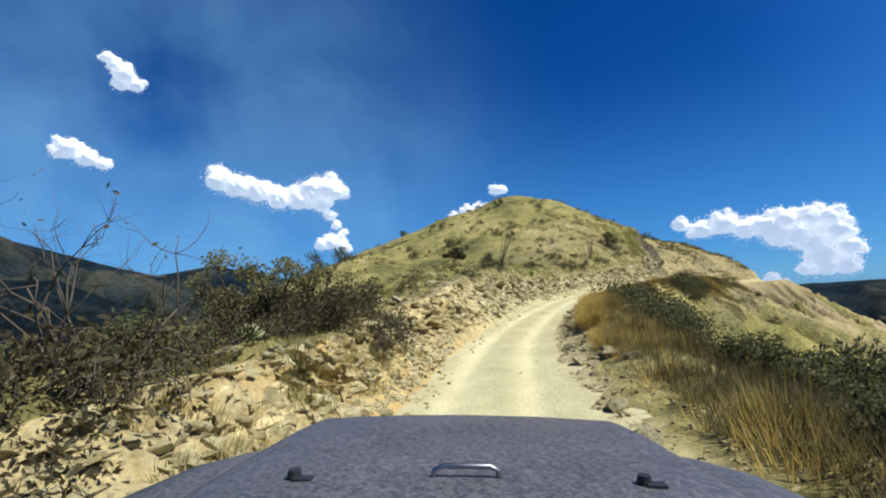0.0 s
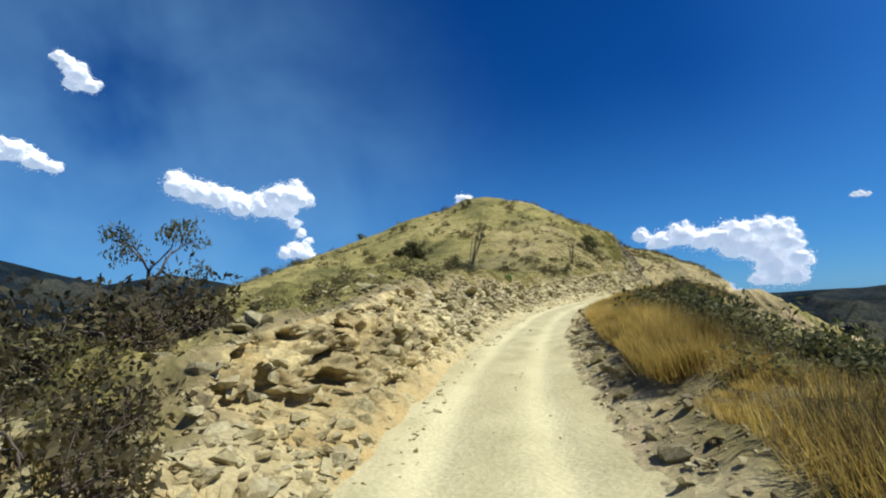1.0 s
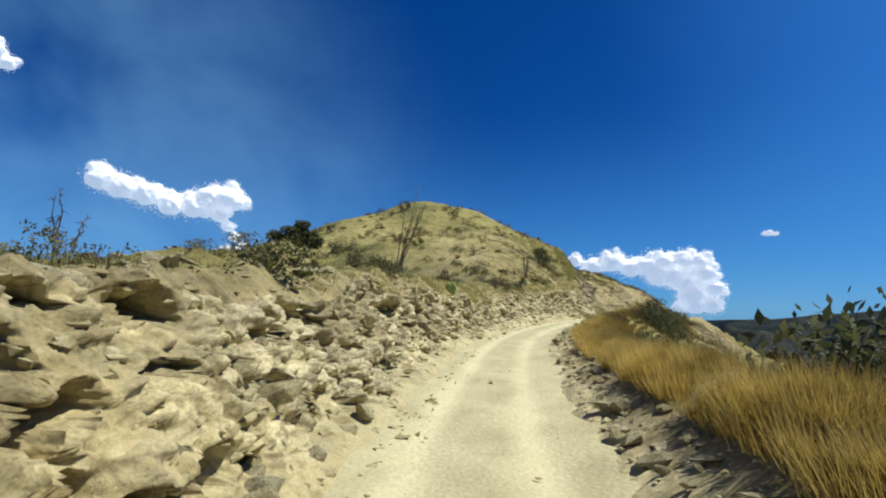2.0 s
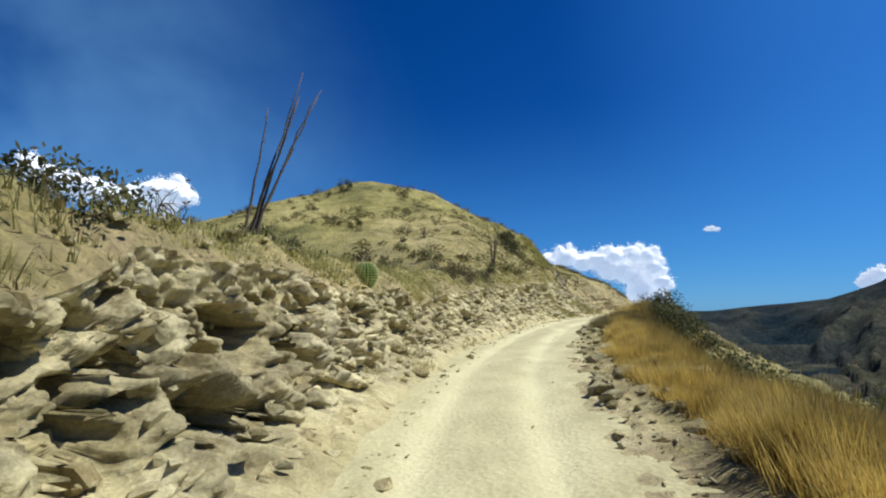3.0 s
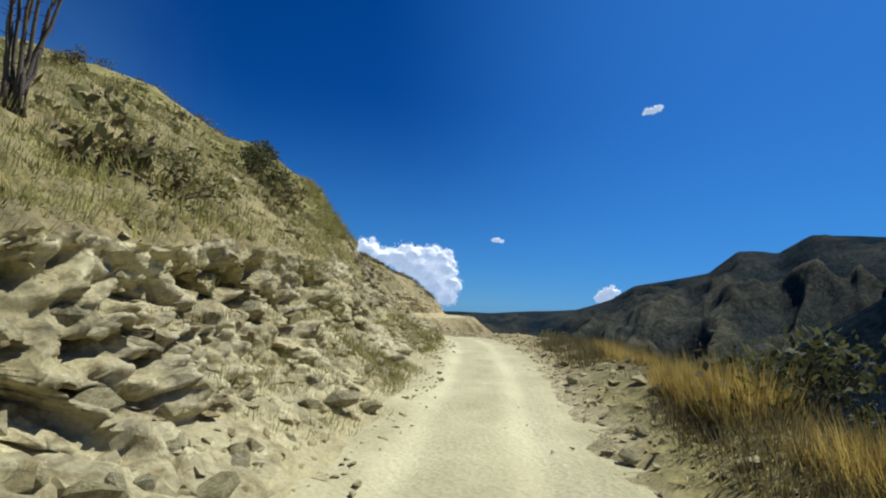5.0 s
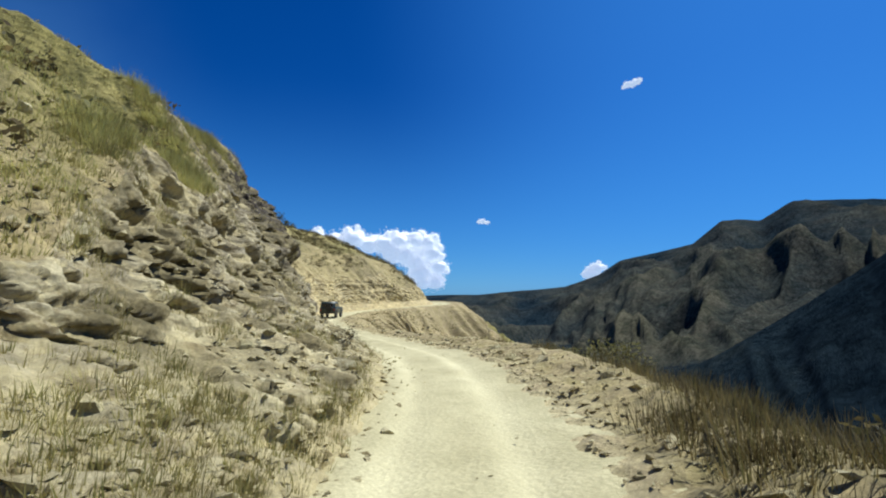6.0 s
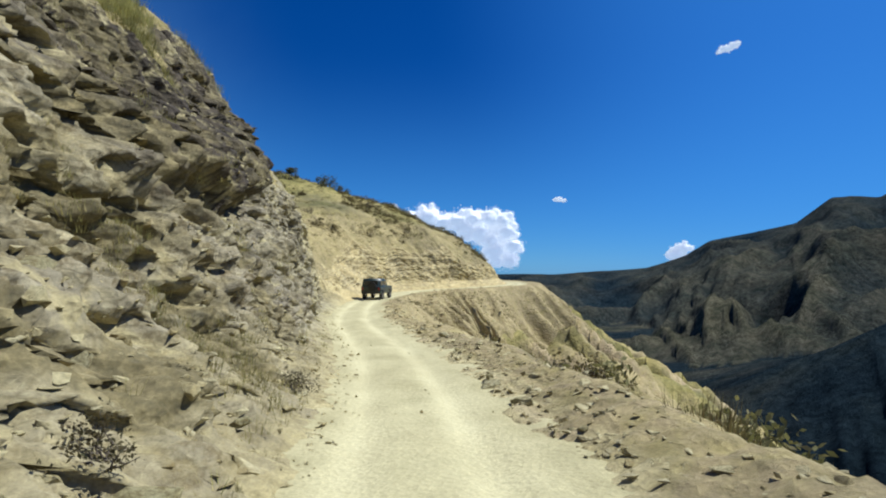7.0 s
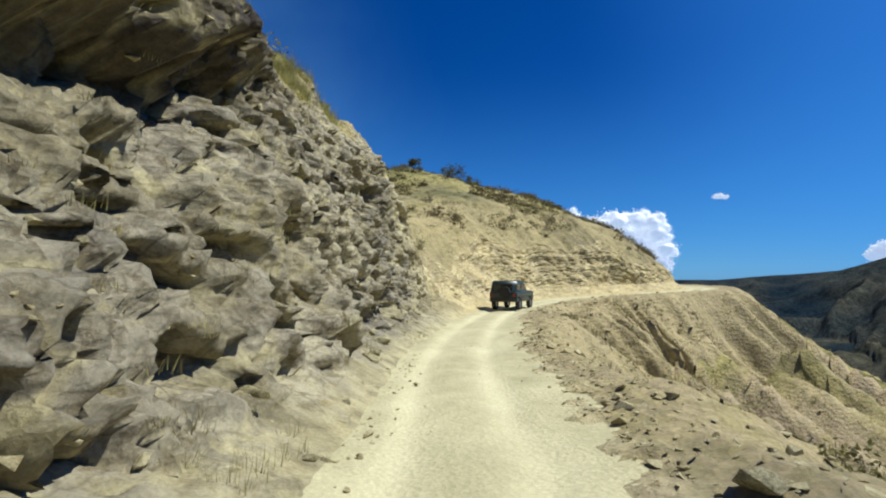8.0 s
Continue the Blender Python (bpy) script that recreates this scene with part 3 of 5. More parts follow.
    beds = np.interp(a, [120, 128], [0, 1]) * np.clip((h - 1.0) / 0.8, 0, 1)
    lay = (h + 0.02 * a + 0.25 * fbm(a / 6.0, h / 4.0, 2, 56)) / 1.9
    lay = lay - np.floor(lay)
    out = out + beds * (0.2 * np.clip(lay / 0.12, 0, 1) * (0.55 + 0.45 * lay) - 0.1 + 0.14 * (hashed(np.floor((h + 0.02 * a) / 0.29), 0 * a, 91) - 0.5))
    out = out * (1 - np.interp(a, [60, 70, 94, 100], [0.72, 0.2, 0.2, 0.72]) * loose)
    soft = np.interp(SS, [-10, 8, 13, 150], [0.9, 1.0, 1, 1])[:, None]
    taper = np.clip(k / 0.12, 0, 1) * (1 - 0.85 * np.clip((k - 0.84) / 0.16, 0, 1))
    out = out * taper * soft * np.clip(height / 2.2, 0.25, 1.15) + 0.06 * taper
    out = np.clip(out, -1.35, 1.3)
    lean = steep(SS)[:, None]
    u2 = u - out * lean / np.hypot(1, lean) - 0.3 * np.clip(1 - k / 0.04, 0, 1)
    z2 = z + out / np.hypot(1, lean) * 0.6 - 0.08 * np.clip(1 - k / 0.04, 0, 1)
    for _ in range(2):      # worn edges: even out the steps between blocks
        for grid in (u2, z2):
            grid[1:-1, 1:-1] += np.where(large, 0.18, 0.4)[1:-1, 1:-1] * (0.25 * (grid[2:, 1:-1] + grid[:-2, 1:-1] + grid[1:-1, 2:] + grid[1:-1, :-2]) - grid[1:-1, 1:-1])
    gone = gone * np.clip(k / 0.06, 0, 1) * np.clip((0.95 - k) / 0.12, 0, 1)
    u2, z2 = u2 + gone, z2 + 0.12 * gone
    chips = 0.16 * fbm(a / 0.42 + z2 / 0.5, u2 / 0.35 - z2 / 0.5, 4, 45, 0.6) + 0.08 * fbm(u2 / 0.14 + a / 0.16, z2 / 0.13, 3, 46)
    chips = chips * np.interp(a, [78, 86, 116, 122], [1, 1.5, 1.5, 1])
    chips = chips * (1 - np.interp(a, [62, 70, 94, 100], [1, 0.3, 0.3, 1]) * loose)
    u2, z2 = u2 - chips, z2 + 0.4 * chips
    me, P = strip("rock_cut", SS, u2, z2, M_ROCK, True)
    FACE.extend([P, u2[:, -1:], z2[:, -1:]])
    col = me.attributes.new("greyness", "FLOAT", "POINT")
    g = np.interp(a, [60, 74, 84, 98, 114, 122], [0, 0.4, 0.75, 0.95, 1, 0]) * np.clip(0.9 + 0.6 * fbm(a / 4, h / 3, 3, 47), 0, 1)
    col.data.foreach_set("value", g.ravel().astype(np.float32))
    col = me.attributes.new("dust", "FLOAT", "POINT")
    col.data.foreach_set("value", np.maximum(np.clip(1.0 - e / 0.5, 0, 1) * 0.9 + 0.4 * loose, 0.9 * soil).ravel().astype(np.float32))
    # Dark rock at the overhang, deepened in colour to carry its shade
    col = me.attributes.new("varnish_shade", "FLOAT", "POINT")
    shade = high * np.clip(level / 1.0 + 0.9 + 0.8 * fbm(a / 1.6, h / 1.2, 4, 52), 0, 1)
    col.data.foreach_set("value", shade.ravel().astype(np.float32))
    col = me.attributes.new("warmth", "FLOAT", "POINT")
    col.data.foreach_set("value", (np.interp(a, [3, 7, 18, 26, 66, 78, 117, 126], [0.4, 0.95, 0.65, 0.08, 0.1, 0.2, 0, 0.45]) - 0.55 * chute).ravel().astype(np.float32))
    col = me.attributes.new("litter", "FLOAT", "POINT")
    leafy = np.interp(a, [5, 9, 14, 18, 50, 64, 72, 90, 98, 114, 122, 130], [0.7, 0.6, 0.4, 0.75, 0.45, 0.25, 0.9, 0.85, 0.5, 0.35, 0.7, 0.3]) * np.clip(0.4 + 3.2 * fbm(a / 1.3, h / 0.8, 4, 57) + 0.5 * (k - 0.5), 0, 1)
    col.data.foreach_set("value", (leafy * np.clip(e / 0.8, 0, 1) * (1 - chute)).ravel().astype(np.float32))
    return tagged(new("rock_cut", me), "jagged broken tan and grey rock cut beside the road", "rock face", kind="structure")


def build_shelf():
    k = np.linspace(0, 1, 30)[None, :] ** 1.3
    run = k * 5.5
    u = ROAD_L + CE[:, None] + run
    x, y = RP[:, None, 0] + RL[:, None, 0] * u, RP[:, None, 1] + RL[:, None, 1] * u
    z = natural(x, y, SS[:, None] + 0 * u, u, RP[:, None, 2] + 0 * u)
    z = z + (FACE[2] - z[:, :1]) * np.exp(-(run / 1.1) ** 2)
    u = u + (FACE[1] - u[:, :1]) * np.exp(-(run / 1.3) ** 2)
    z = z + (0.3 * fbm(x / 0.8, y / 0.8, 4, 81) + 0.16 * np.abs(fbm(x / 0.35, y / 0.35, 3, 82))) * np.clip(run / 0.3, 0, 1) - 0.5 * np.clip((k - 0.85) / 0.15, 0, 1)
    me, _ = strip("bank_top", SS, u, z, M_SOIL)
    GROUND["shelf"] = z, 5.5, 1.3
    col = me.attributes.new("dust", "FLOAT", "POINT")
    col.data.foreach_set("value", np.maximum(np.clip(0.55 - run / 2.2, 0, 1) * np.interp(SS, [5, 14], [0.2, 1])[:, None], np.interp(SS, [34, 42, 52, 58, 74, 80, 112, 118], [0, 0.1, 0.15, 0.3, 0.5, 0, 0, 0.45])[:, None] + 0 * run).ravel().astype(np.float32))
    tagged(new("bank_top", me), "stony dry grass shelf above the rock cut", "ground", kind="structure")


def build_verge():
    k = np.linspace(0, 1, 32)[None, :] ** 1.4
    d = ROAD_R - 0.3 + k * 7.8
    u = -d + 0 * SS[:, None]
    x, y = RP[:, None, 0] + RL[:, None, 0] * u, RP[:, None, 1] + RL[:, None, 1] * u
    n = natural(x, y, SS[:, None] + 0 * u, u, RP[:, None, 2] + 0 * u)
    join = np.clip((d - ROAD_R + 0.3) / 0.9, 0, 1)
    z = RP[:, None, 2] - 0.1 * (1 - join) + (n - RP[:, None, 2]) * join + (0.16 * fbm(x / 0.7, y / 0.7, 4, 85) + 0.15 * np.abs(fbm(x / 0.3, y / 0.3, 4, 86))) * np.clip(join * 3, 0, 1) - 0.4 * np.clip((k - 0.955) / 0.045, 0, 1) + 0.02
    me, _ = strip("verge", SS, u, z, M_SOIL)
    GROUND["verge"] = z, 7.8, 1.4
    col = me.attributes.new("dust", "FLOAT", "POINT")
    col.data.foreach_set("value", (np.maximum(np.clip(1.15 - (d - ROAD_R + 0.3) / np.interp(SS, [8, 16, 42, 48, 60, 66], [0.7, 1.3, 1.3, 0.7, 0.7, 1.3])[:, None], 0, 1), np.interp(SS, [0, 10, 16, 40, 47, 60, 72, 82, 150], [0.05, 0.1, 0.4, 0.5, 0.1, 0.1, 0.45, 0.55, 0.6])[:, None]) + 0 * z).ravel().astype(np.float32))
    col = me.attributes.new("roadside", "FLOAT", "POINT")
    col.data.foreach_set("value", np.clip(1.25 - (d - ROAD_R + 0.3) / 0.75 + 1.1 * fbm(x / 0.8, y / 0.8, 3, 89), 0, 1).ravel().astype(np.float32))
    tagged(new("verge", me), "rubbly earth berm along the road's outer edge", "ground", kind="structure")


def build_hill():
    xs, ys = np.arange(-75, 140, 0.72), np.arange(-45, 205, 0.72)
    X, Y = np.meshgrid(xs, ys, indexing="ij")
    s, u, zr = nearest(X, Y)
    z = natural(X.ravel(), Y.ravel(), s, u, zr)
    z = np.maximum(z, -105)
    e = np.interp(s, _CS, _CE)
    covered = (u > -8.2) & (u < ROAD_L + e + 4.2) & (s > -8.5) & (s < S_END - 1)
    z = np.where(covered, np.minimum(z, zr) - 1.5, z)
    P = np.stack([X, Y, z.reshape(X.shape)], -1)
    me = grid_mesh("ground", P, M_SOIL)
    pale = np.clip((-u - 3) / 2, 0, 1) * np.interp(s, [68, 88, 105, 120, 165, 175], [0.0, 0.4, 0.4, 0.8, 0.8, 0.3]) * np.clip(0.55 + 1.6 * fbm(X.ravel() / 5, Y.ravel() / 5, 3, 87), 0.05, 1)
    pale = np.maximum(pale, np.where(u > 3, np.interp(s, [44, 56, 76, 86, 112, 118], [0, 0.3, 0.5, 0, 0, 0.45]) * np.clip((22 - u) / 8, 0, 1) * np.clip(0.8 + 1.2 * fbm(X.ravel() / 4, Y.ravel() / 4, 3, 88), 0.1, 1), 0))
    col = me.attributes.new("dust", "FLOAT", "POINT")
    col.data.foreach_set("value", pale.astype(np.float32))
    tagged(new("ground", me), "dry grassy hillside of tan soil and stones", "ground", kind="structure")


def ridge_rise(bearing):
    far = np.interp(bearing, [-180, -60, -44, -34, -31.5, -26, -21.5, -17.6, -10, 10, 30, 37, 44, 53.5, 57.2, 59.3, 66.5, 69.2, 71, 72.5, 75.2, 81, 84.6, 95, 140, 180],
                    [4, 8.5, 7.9, 5, 4.3, 5.3, 4.4, 3.4, 2, 0.5, 0, 0.1, 0.1, 0.8, 2.2, 3.6, 5, 7.2, 7.2, 6.9, 8.5, 8, 7.3, 8, 6, 4])
    near = np.interp(bearing, [-180, -100, -60, -45, -20, 30, 50, 57, 62, 68, 75, 81, 90, 110, 150, 180], [-4, 2, 4.5, 4, -8, -20, -18, -12, -9, -5.6, -0.9, 3.6, 8, 11, 4, -4])
    return far, near


def build_mountains():
    az = np.concatenate([np.arange(-180, -60, 2.0), np.arange(-60, 110, 0.3), np.arange(110, 180.1, 2.0)])
    r = np.concatenate([np.geomspace(85, 900, 90), np.geomspace(910, 3200, 120)])
    R, A = np.meshgrid(r, az, indexing="ij")
    X, Y = 25 + R * np.sin(np.radians(A)), 55 + R * np.cos(np.radians(A))
    far, near = ridge_rise(A)
    eye = 3.0
    d1, d2 = 2300.0, 420.0
    valley = -98 - 0.3 * np.clip(R - 180, 0, 140) + 26 * fbm(X / 130, Y / 130, 4, 91)

    def ridge(dist, rise, foot, depth, seed, width):
        top = eye + dist * np.tan(np.radians(rise))
        t = np.clip((R - foot) / (dist - foot), 0, 1)
        back = np.clip((R - dist) / width, 0, 1)
        shape = t * t * (3 - 2 * t) * 0.35 + t ** 0.7 * 0.65
        bend = 0.9 * fbm(R / 420, A / 9, 3, seed + 3)
        spurs, amp, scale = 0.0, 0.7, 1.0
        for o in range(5):      # sharp crests that run down the slope
            spurs = spurs + amp * np.abs(2 * value_noise(scale * (A / 5.2 + 0.8 * R / dist + bend), scale * (R / 520 + 0.4 * bend) + 7.7 * o, seed + o))
            amp, scale = amp * 0.42, scale * 2.05
        fine = fbm(X / dist * 16, Y / dist * 16, 6, seed + 7, 0.58)
        z = depth + (top - depth) * shape - back * (top - depth) * 0.7
        return z + (fine * 0.012 * np.clip(t * (1.04 - t) * 3.0, 0, 1) - spurs * 0.10 * np.clip(t * 1.7, 0, 1) * np.clip((1 - t) * 1.6, 0, 1)) * dist - back * 20, spurs, t

    (zf, spur, rise), (zn, _, _) = ridge(d1, far, 290, -118, 93, 700), ridge(d2, near, 120, -75, 97, 300)
    z = np.maximum(np.maximum(valley, zf), zn)
    # Sunlit crests and one sunlit patch painted pale; shaded near ridge kept dark
    bare = np.where(zn >= z, np.clip((66 - A) / 8, 0, 1) * np.clip(0.2 + 1.0 * fbm(X / 70, Y / 70, 4, 99), 0, 1), np.where(zf >= z, np.clip((0.85 * np.clip(1.15 - spur * 1.7, 0, 1) + 0.4 * fbm(X / 260, Y / 260, 4, 95)) * np.clip(1.3 - rise * 1.0, 0.2, 1) + 0.6 * np.exp(-((A - 57) / 5) ** 2) * np.clip(1 - rise * 2.5, 0, 1), 0, 1), np.clip(0.05 + 0.9 * fbm(X / 70, Y / 70, 4, 99) + np.exp(-((A - 61) / 3) ** 2 - ((R - 640 - 9 * (A - 61)) / 45) ** 2), 0, 1)))
    s, u, zr = nearest(X[R < 240], Y[R < 240])
    n = np.maximum(natural(X[R < 240], Y[R < 240], s, u, zr), -105)
    w = np.clip((R[R < 240] - 100) / 120, 0, 1)
    z[R < 240] = (n - 2.5) * (1 - w) + z[R < 240] * w - 9 * np.clip((150 - R[R < 240]) / 40, 0, 1)
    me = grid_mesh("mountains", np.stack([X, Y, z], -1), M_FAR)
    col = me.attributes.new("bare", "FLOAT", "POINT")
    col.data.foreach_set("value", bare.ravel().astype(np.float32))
    tagged(new("mountains", me), "dark scrub-covered mountain range, blue haze in its colour, across the valley", "mountains", kind="structure")


build_road()
ROCK_CUT = build_face()
build_shelf(), build_verge(), build_hill(), build_mountains()

# ---- clouds ----
CLOUDS = [
    [(-35.2, 24.7, 0.66), (-34.6, 24.1, 0.75), (-33.7, 23.4, 1.05), (-32.8, 22.7, 0.88), (-34.2, 22.5, 0.76)],
    [(-38.2, 16.1, 1.13), (-36.8, 15.3, 0.98), (-35.4, 14.9, 0.73), (-38.9, 15.6, 0.77)],
    [(-25.0, 14.2, 1.54), (-23.3, 13.7, 1.58), (-21.2, 13.2, 1.63), (-18.9, 12.4, 1.44), (-16.8, 12.4, 1.48), (-15.3, 13.3, 1.75), (-13.5, 13.6, 1.78), (-12.6, 13.2, 1.28), (-14.1, 11.8, 1.14), (-13.3, 10.6, 0.77), (-12.5, 9.4, 0.58), (-11.8, 8.6, 0.52)],
    [(-14.2, 7.3, 0.89), (-13.0, 7.6, 1.15), (-11.8, 7.0, 0.84)],
    [(1.2, 9.7, 0.82), (2.8, 10.2, 1.10), (4.4, 10.7, 0.96)],
    [(6.2, 12.7, 0.75), (6.7, 12.7, 0.68)],
    [(25.7, 6.8, 0.83), (27.7, 6.2, 1.27), (29.7, 6.5, 1.45), (31.5, 5.8, 1.41), (33.2, 5.9, 1.48), (34.9, 6.2, 1.43), (36.8, 6.3, 1.39), (38.3, 6.1, 1.15), (38.7, 4.7, 1.33), (39.3, 3.2, 1.22), (38.9, 1.6, 1.22), (36.7, 3.8, 1.48), (34.2, 4.6, 1.24), (37.5, 1.5, 1.16), (35.9, 1.4, 0.80), (35.6, 4.6, 1.6), (34.0, 5.2, 1.5), (37.2, 2.6, 1.5)],
    [(33.2, 0.7, 0.73), (34.2, 0.2, 0.46)],
    [(44.2, 8.3, 0.26), (44.6, 8.35, 0.3), (45.1, 8.2, 0.22)],
    [(60.7, 21.7, 0.24), (61.1, 21.9, 0.36), (61.5, 21.8, 0.34), (61.9, 22.0, 0.38), (62.3, 22.1, 0.24)],
    [(56.5, 2.2, 0.81), (57.1, 2.8, 0.74), (56.0, 2.0, 0.56)],
]


def wisps(lumps, centre, rng):
    """Thin vapour round a cloud: small shreds that grow sparse outwards."""
    P = []
    for b, e, r in lumps:
        n = int(40 + 450 * r * r)
        a_, q = rng.uniform(0, math.tau, n), r * np.abs(0.80 + 0.20 * rng.normal(0, 1, n))
        bb, ee = np.radians(b + q * np.cos(a_)), np.radians(e + 0.85 * q * np.sin(a_))
        out = 4500 + rng.normal(0, 1, n) * 4500 * math.radians(r) * 0.5
        P.append(np.stack([out * np.sin(bb) * np.cos(ee), out * np.cos(bb) * np.cos(ee), out * np.sin(ee)], -1))
    P = np.concatenate(P) + np.array([25, 55, 3]) - centre
    keep = fbm(P[:, 0] / 60, P[:, 2] / 45 + P[:, 1] / 80, 3, 17) > -0.22
    P = P[keep]
    n = len(P)
    a_, b_ = rng.normal(0, 1, (n, 3)), rng.normal(0, 1, (n, 3))
    size = rng.uniform(3.0, 7.5, n)[:, None]
    V = np.stack([P - a_ * size * 0.5, P + b_ * size * 0.5, P + a_ * size * 0.5, P - b_ * size * 0.5], 1).reshape(-1, 3)
    return V, np.arange(4 * n).reshape(-1, 4)


def build_clouds():
    bm = bmesh.new()
    bmesh.ops.create_icosphere(bm, subdivisions=3, radius=1)
    base = np.array([v.co for v in bm.verts])
    tris = np.array([[v.index for v in f.verts] for f in bm.faces])
    bm.free()
    bm = bmesh.new()
    bmesh.ops.create_icosphere(bm, subdivisions=2, radius=1)
    small, small_tris = np.array([v.co for v in bm.verts]), np.array([[v.index for v in f.verts] for f in bm.faces])
    bm.free()
    whole = base, tris
    for c, puffs in enumerate(CLOUDS):
        b0, e0 = np.radians(puffs[0][0]), np.radians(puffs[0][1])
        centre = np.array([25, 55, 3]) + 4500 * np.array([math.sin(b0) * math.cos(e0), math.cos(b0) * math.cos(e0), math.sin(e0)])
        V, F = [], []
        rng = np.random.RandomState(70 + c)
        lumps = list(puffs)
        for b, e, r in puffs:
            for _ in range(9):
                a_, q = rng.uniform(-0.5, math.pi + 0.5), r * rng.uniform(0.5, 0.95)
                lumps.append((b + q * math.cos(a_), e + q * math.sin(a_), r * rng.uniform(0.22, 0.5)))
        for i, (b, e, r) in enumerate(lumps):
            base, tris = whole if i < len(puffs) else (small, small_tris)
            b, e = np.radians(b), np.radians(e)
            at = np.array([25, 55, 3]) + 4500 * np.array([math.sin(b) * math.cos(e), math.cos(b) * math.cos(e), math.sin(e)])
            size = 4500 * math.radians(r) * 0.80
            off = 1 + 0.3 * fbm(base[:, 0] * 1.7 + 7 * i + base[:, 1], base[:, 2] * 1.7 + base[:, 1] * 0.8 + 3 * c, 5, c, 0.6)
            F.append(tris + sum(len(v) for v in V))
            V.append(base * off[:, None] * size * np.array([1, 1, 0.85]) + at - centre)
        ob = new("cloud", mesh_from("cloud", np.concatenate(V), np.concatenate(F), M_CLOUD))
        ob.location = centre
        skin = ob.modifiers.new("skin", "REMESH")
        skin.mode, skin.voxel_size, skin.use_smooth_shade = "VOXEL", 7.5, True
        soften = ob.modifiers.new("soften", "SMOOTH")
        soften.iterations, soften.factor = 7, 0.5
        tagged(ob, "bright white cumulus cloud in a deep blue sky", "cloud", "clouds")
        V, F = wisps(lumps, centre, rng)
        soft = new("wisp", mesh_from("wisp", V, F, M_WISP, False))
        soft.parent = ob


build_clouds()


# ---- stones ----
def stone_mesh(seed, name="rock", corners=15):
    """An angular broken stone: the hull of a few random corners."""
    rng = random.Random(seed)
    bm = bmesh.new()
    for _ in range(corners):
        d = Vector((rng.gauss(0, 1), rng.gauss(0, 1), rng.gauss(0, 1))).normalized()
        bm.verts.new(Vector((d.x * 1.15, d.y * 0.9, d.z * 0.7)) * rng.uniform(0.75, 1.1))
    made = bmesh.ops.convex_hull(bm, input=bm.verts)
    bmesh.ops.delete(bm, geom=[v for v in bm.verts if not v.link_faces], context="VERTS")
    me = bpy.data.meshes.new(name)
    bm.to_mesh(me)
    bm.free()
    return me


def place(s, u):
    p, l = road_at(np.asarray(s, float))
    return p[..., 0] + l[..., 0] * u, p[..., 1] + l[..., 1] * u


STONES = [stone_mesh(100 + i, "rock", 20) for i in range(9)]
for me_ in STONES:
    me_.materials.append(M_STONE)


def build_rocks():
    rng = np.random.RandomState(5)
    spots = []
    for _ in range(45):      # along the foot of the cut
        s = rng.uniform(0, 108)
        spots.append((s, ROAD_L + rng.uniform(0.1, 0.8), min(rng.gamma(2.2, 0.04) + 0.05, 0.24)))
    for _ in range(130):      # on the outer berm
        s = rng.uniform(2, 104) if rng.rand() < 0.55 else rng.uniform(14, 52)
        spots.append((s, -ROAD_R - abs(rng.normal(0.4, 0.45)) - 0.1, min(rng.gamma(2.2, 0.04) + 0.05, 0.2)))
    for _ in range(115):      # ledge stones on the shelf above
        s = rng.uniform(0, 42) if rng.rand() < 0.5 else rng.uniform(14, 30)
        spots.append((s, ROAD_L + float(np.interp(s, _CS, _CE)) + 0.5 + abs(rng.normal(0, 2.2)), min(rng.gamma(2.2, 0.05) + 0.06, 0.3)))
    for s, u, r in spots:
        x, y = place(s, u)
        z = float(terrain(x, y)[0][0])
        ob = new("rock", STONES[rng.randint(9)])
        ob.matrix_basis = pose(float(x), float(y), z + r * 0.25, rng.uniform(-25, 25), rng.uniform(-25, 25), rng.uniform(0, 360)) @ Matrix.Diagonal((1.2 * r, r, r * (0.5 if u > ROAD_L + 1 else 0.9), 1))
        tagged(ob, "angular tan rock lying beside the dirt road", "rock", "loose rocks")


def scatter_mesh(name, proto_v, proto_f, X, Y, Z, R, rng, mat, flat=0.8):
    """Many copies of a small shape joined into one mesh."""
    V, F, base = [], [], 0
    for i, (x, y, z, r) in enumerate(zip(X, Y, Z, R)):      # all faces are triangles
        pv, pf = proto_v[i % len(proto_v)], proto_f[i % len(proto_v)]
        a = rng.uniform(0, math.tau)
        ca, sa = math.cos(a), math.sin(a)
        v = pv * r * np.array([rng.uniform(0.8, 1.2), rng.uniform(0.7, 1.1), rng.uniform(0.6, 1.1) * flat])
        b = rng.normal(0, 0.45)
        v = np.stack([v[:, 0], v[:, 1] * math.cos(b) - v[:, 2] * math.sin(b), v[:, 1] * math.sin(b) + v[:, 2] * math.cos(b)], -1)
        V.append(np.stack([v[:, 0] * ca - v[:, 1] * sa + x, v[:, 0] * sa + v[:, 1] * ca + y, v[:, 2] + z], -1))
        F.append(pf + base)
        base += len(pv)
    return mesh_from(name, np.concatenate(V), np.concatenate(F), mat, False)


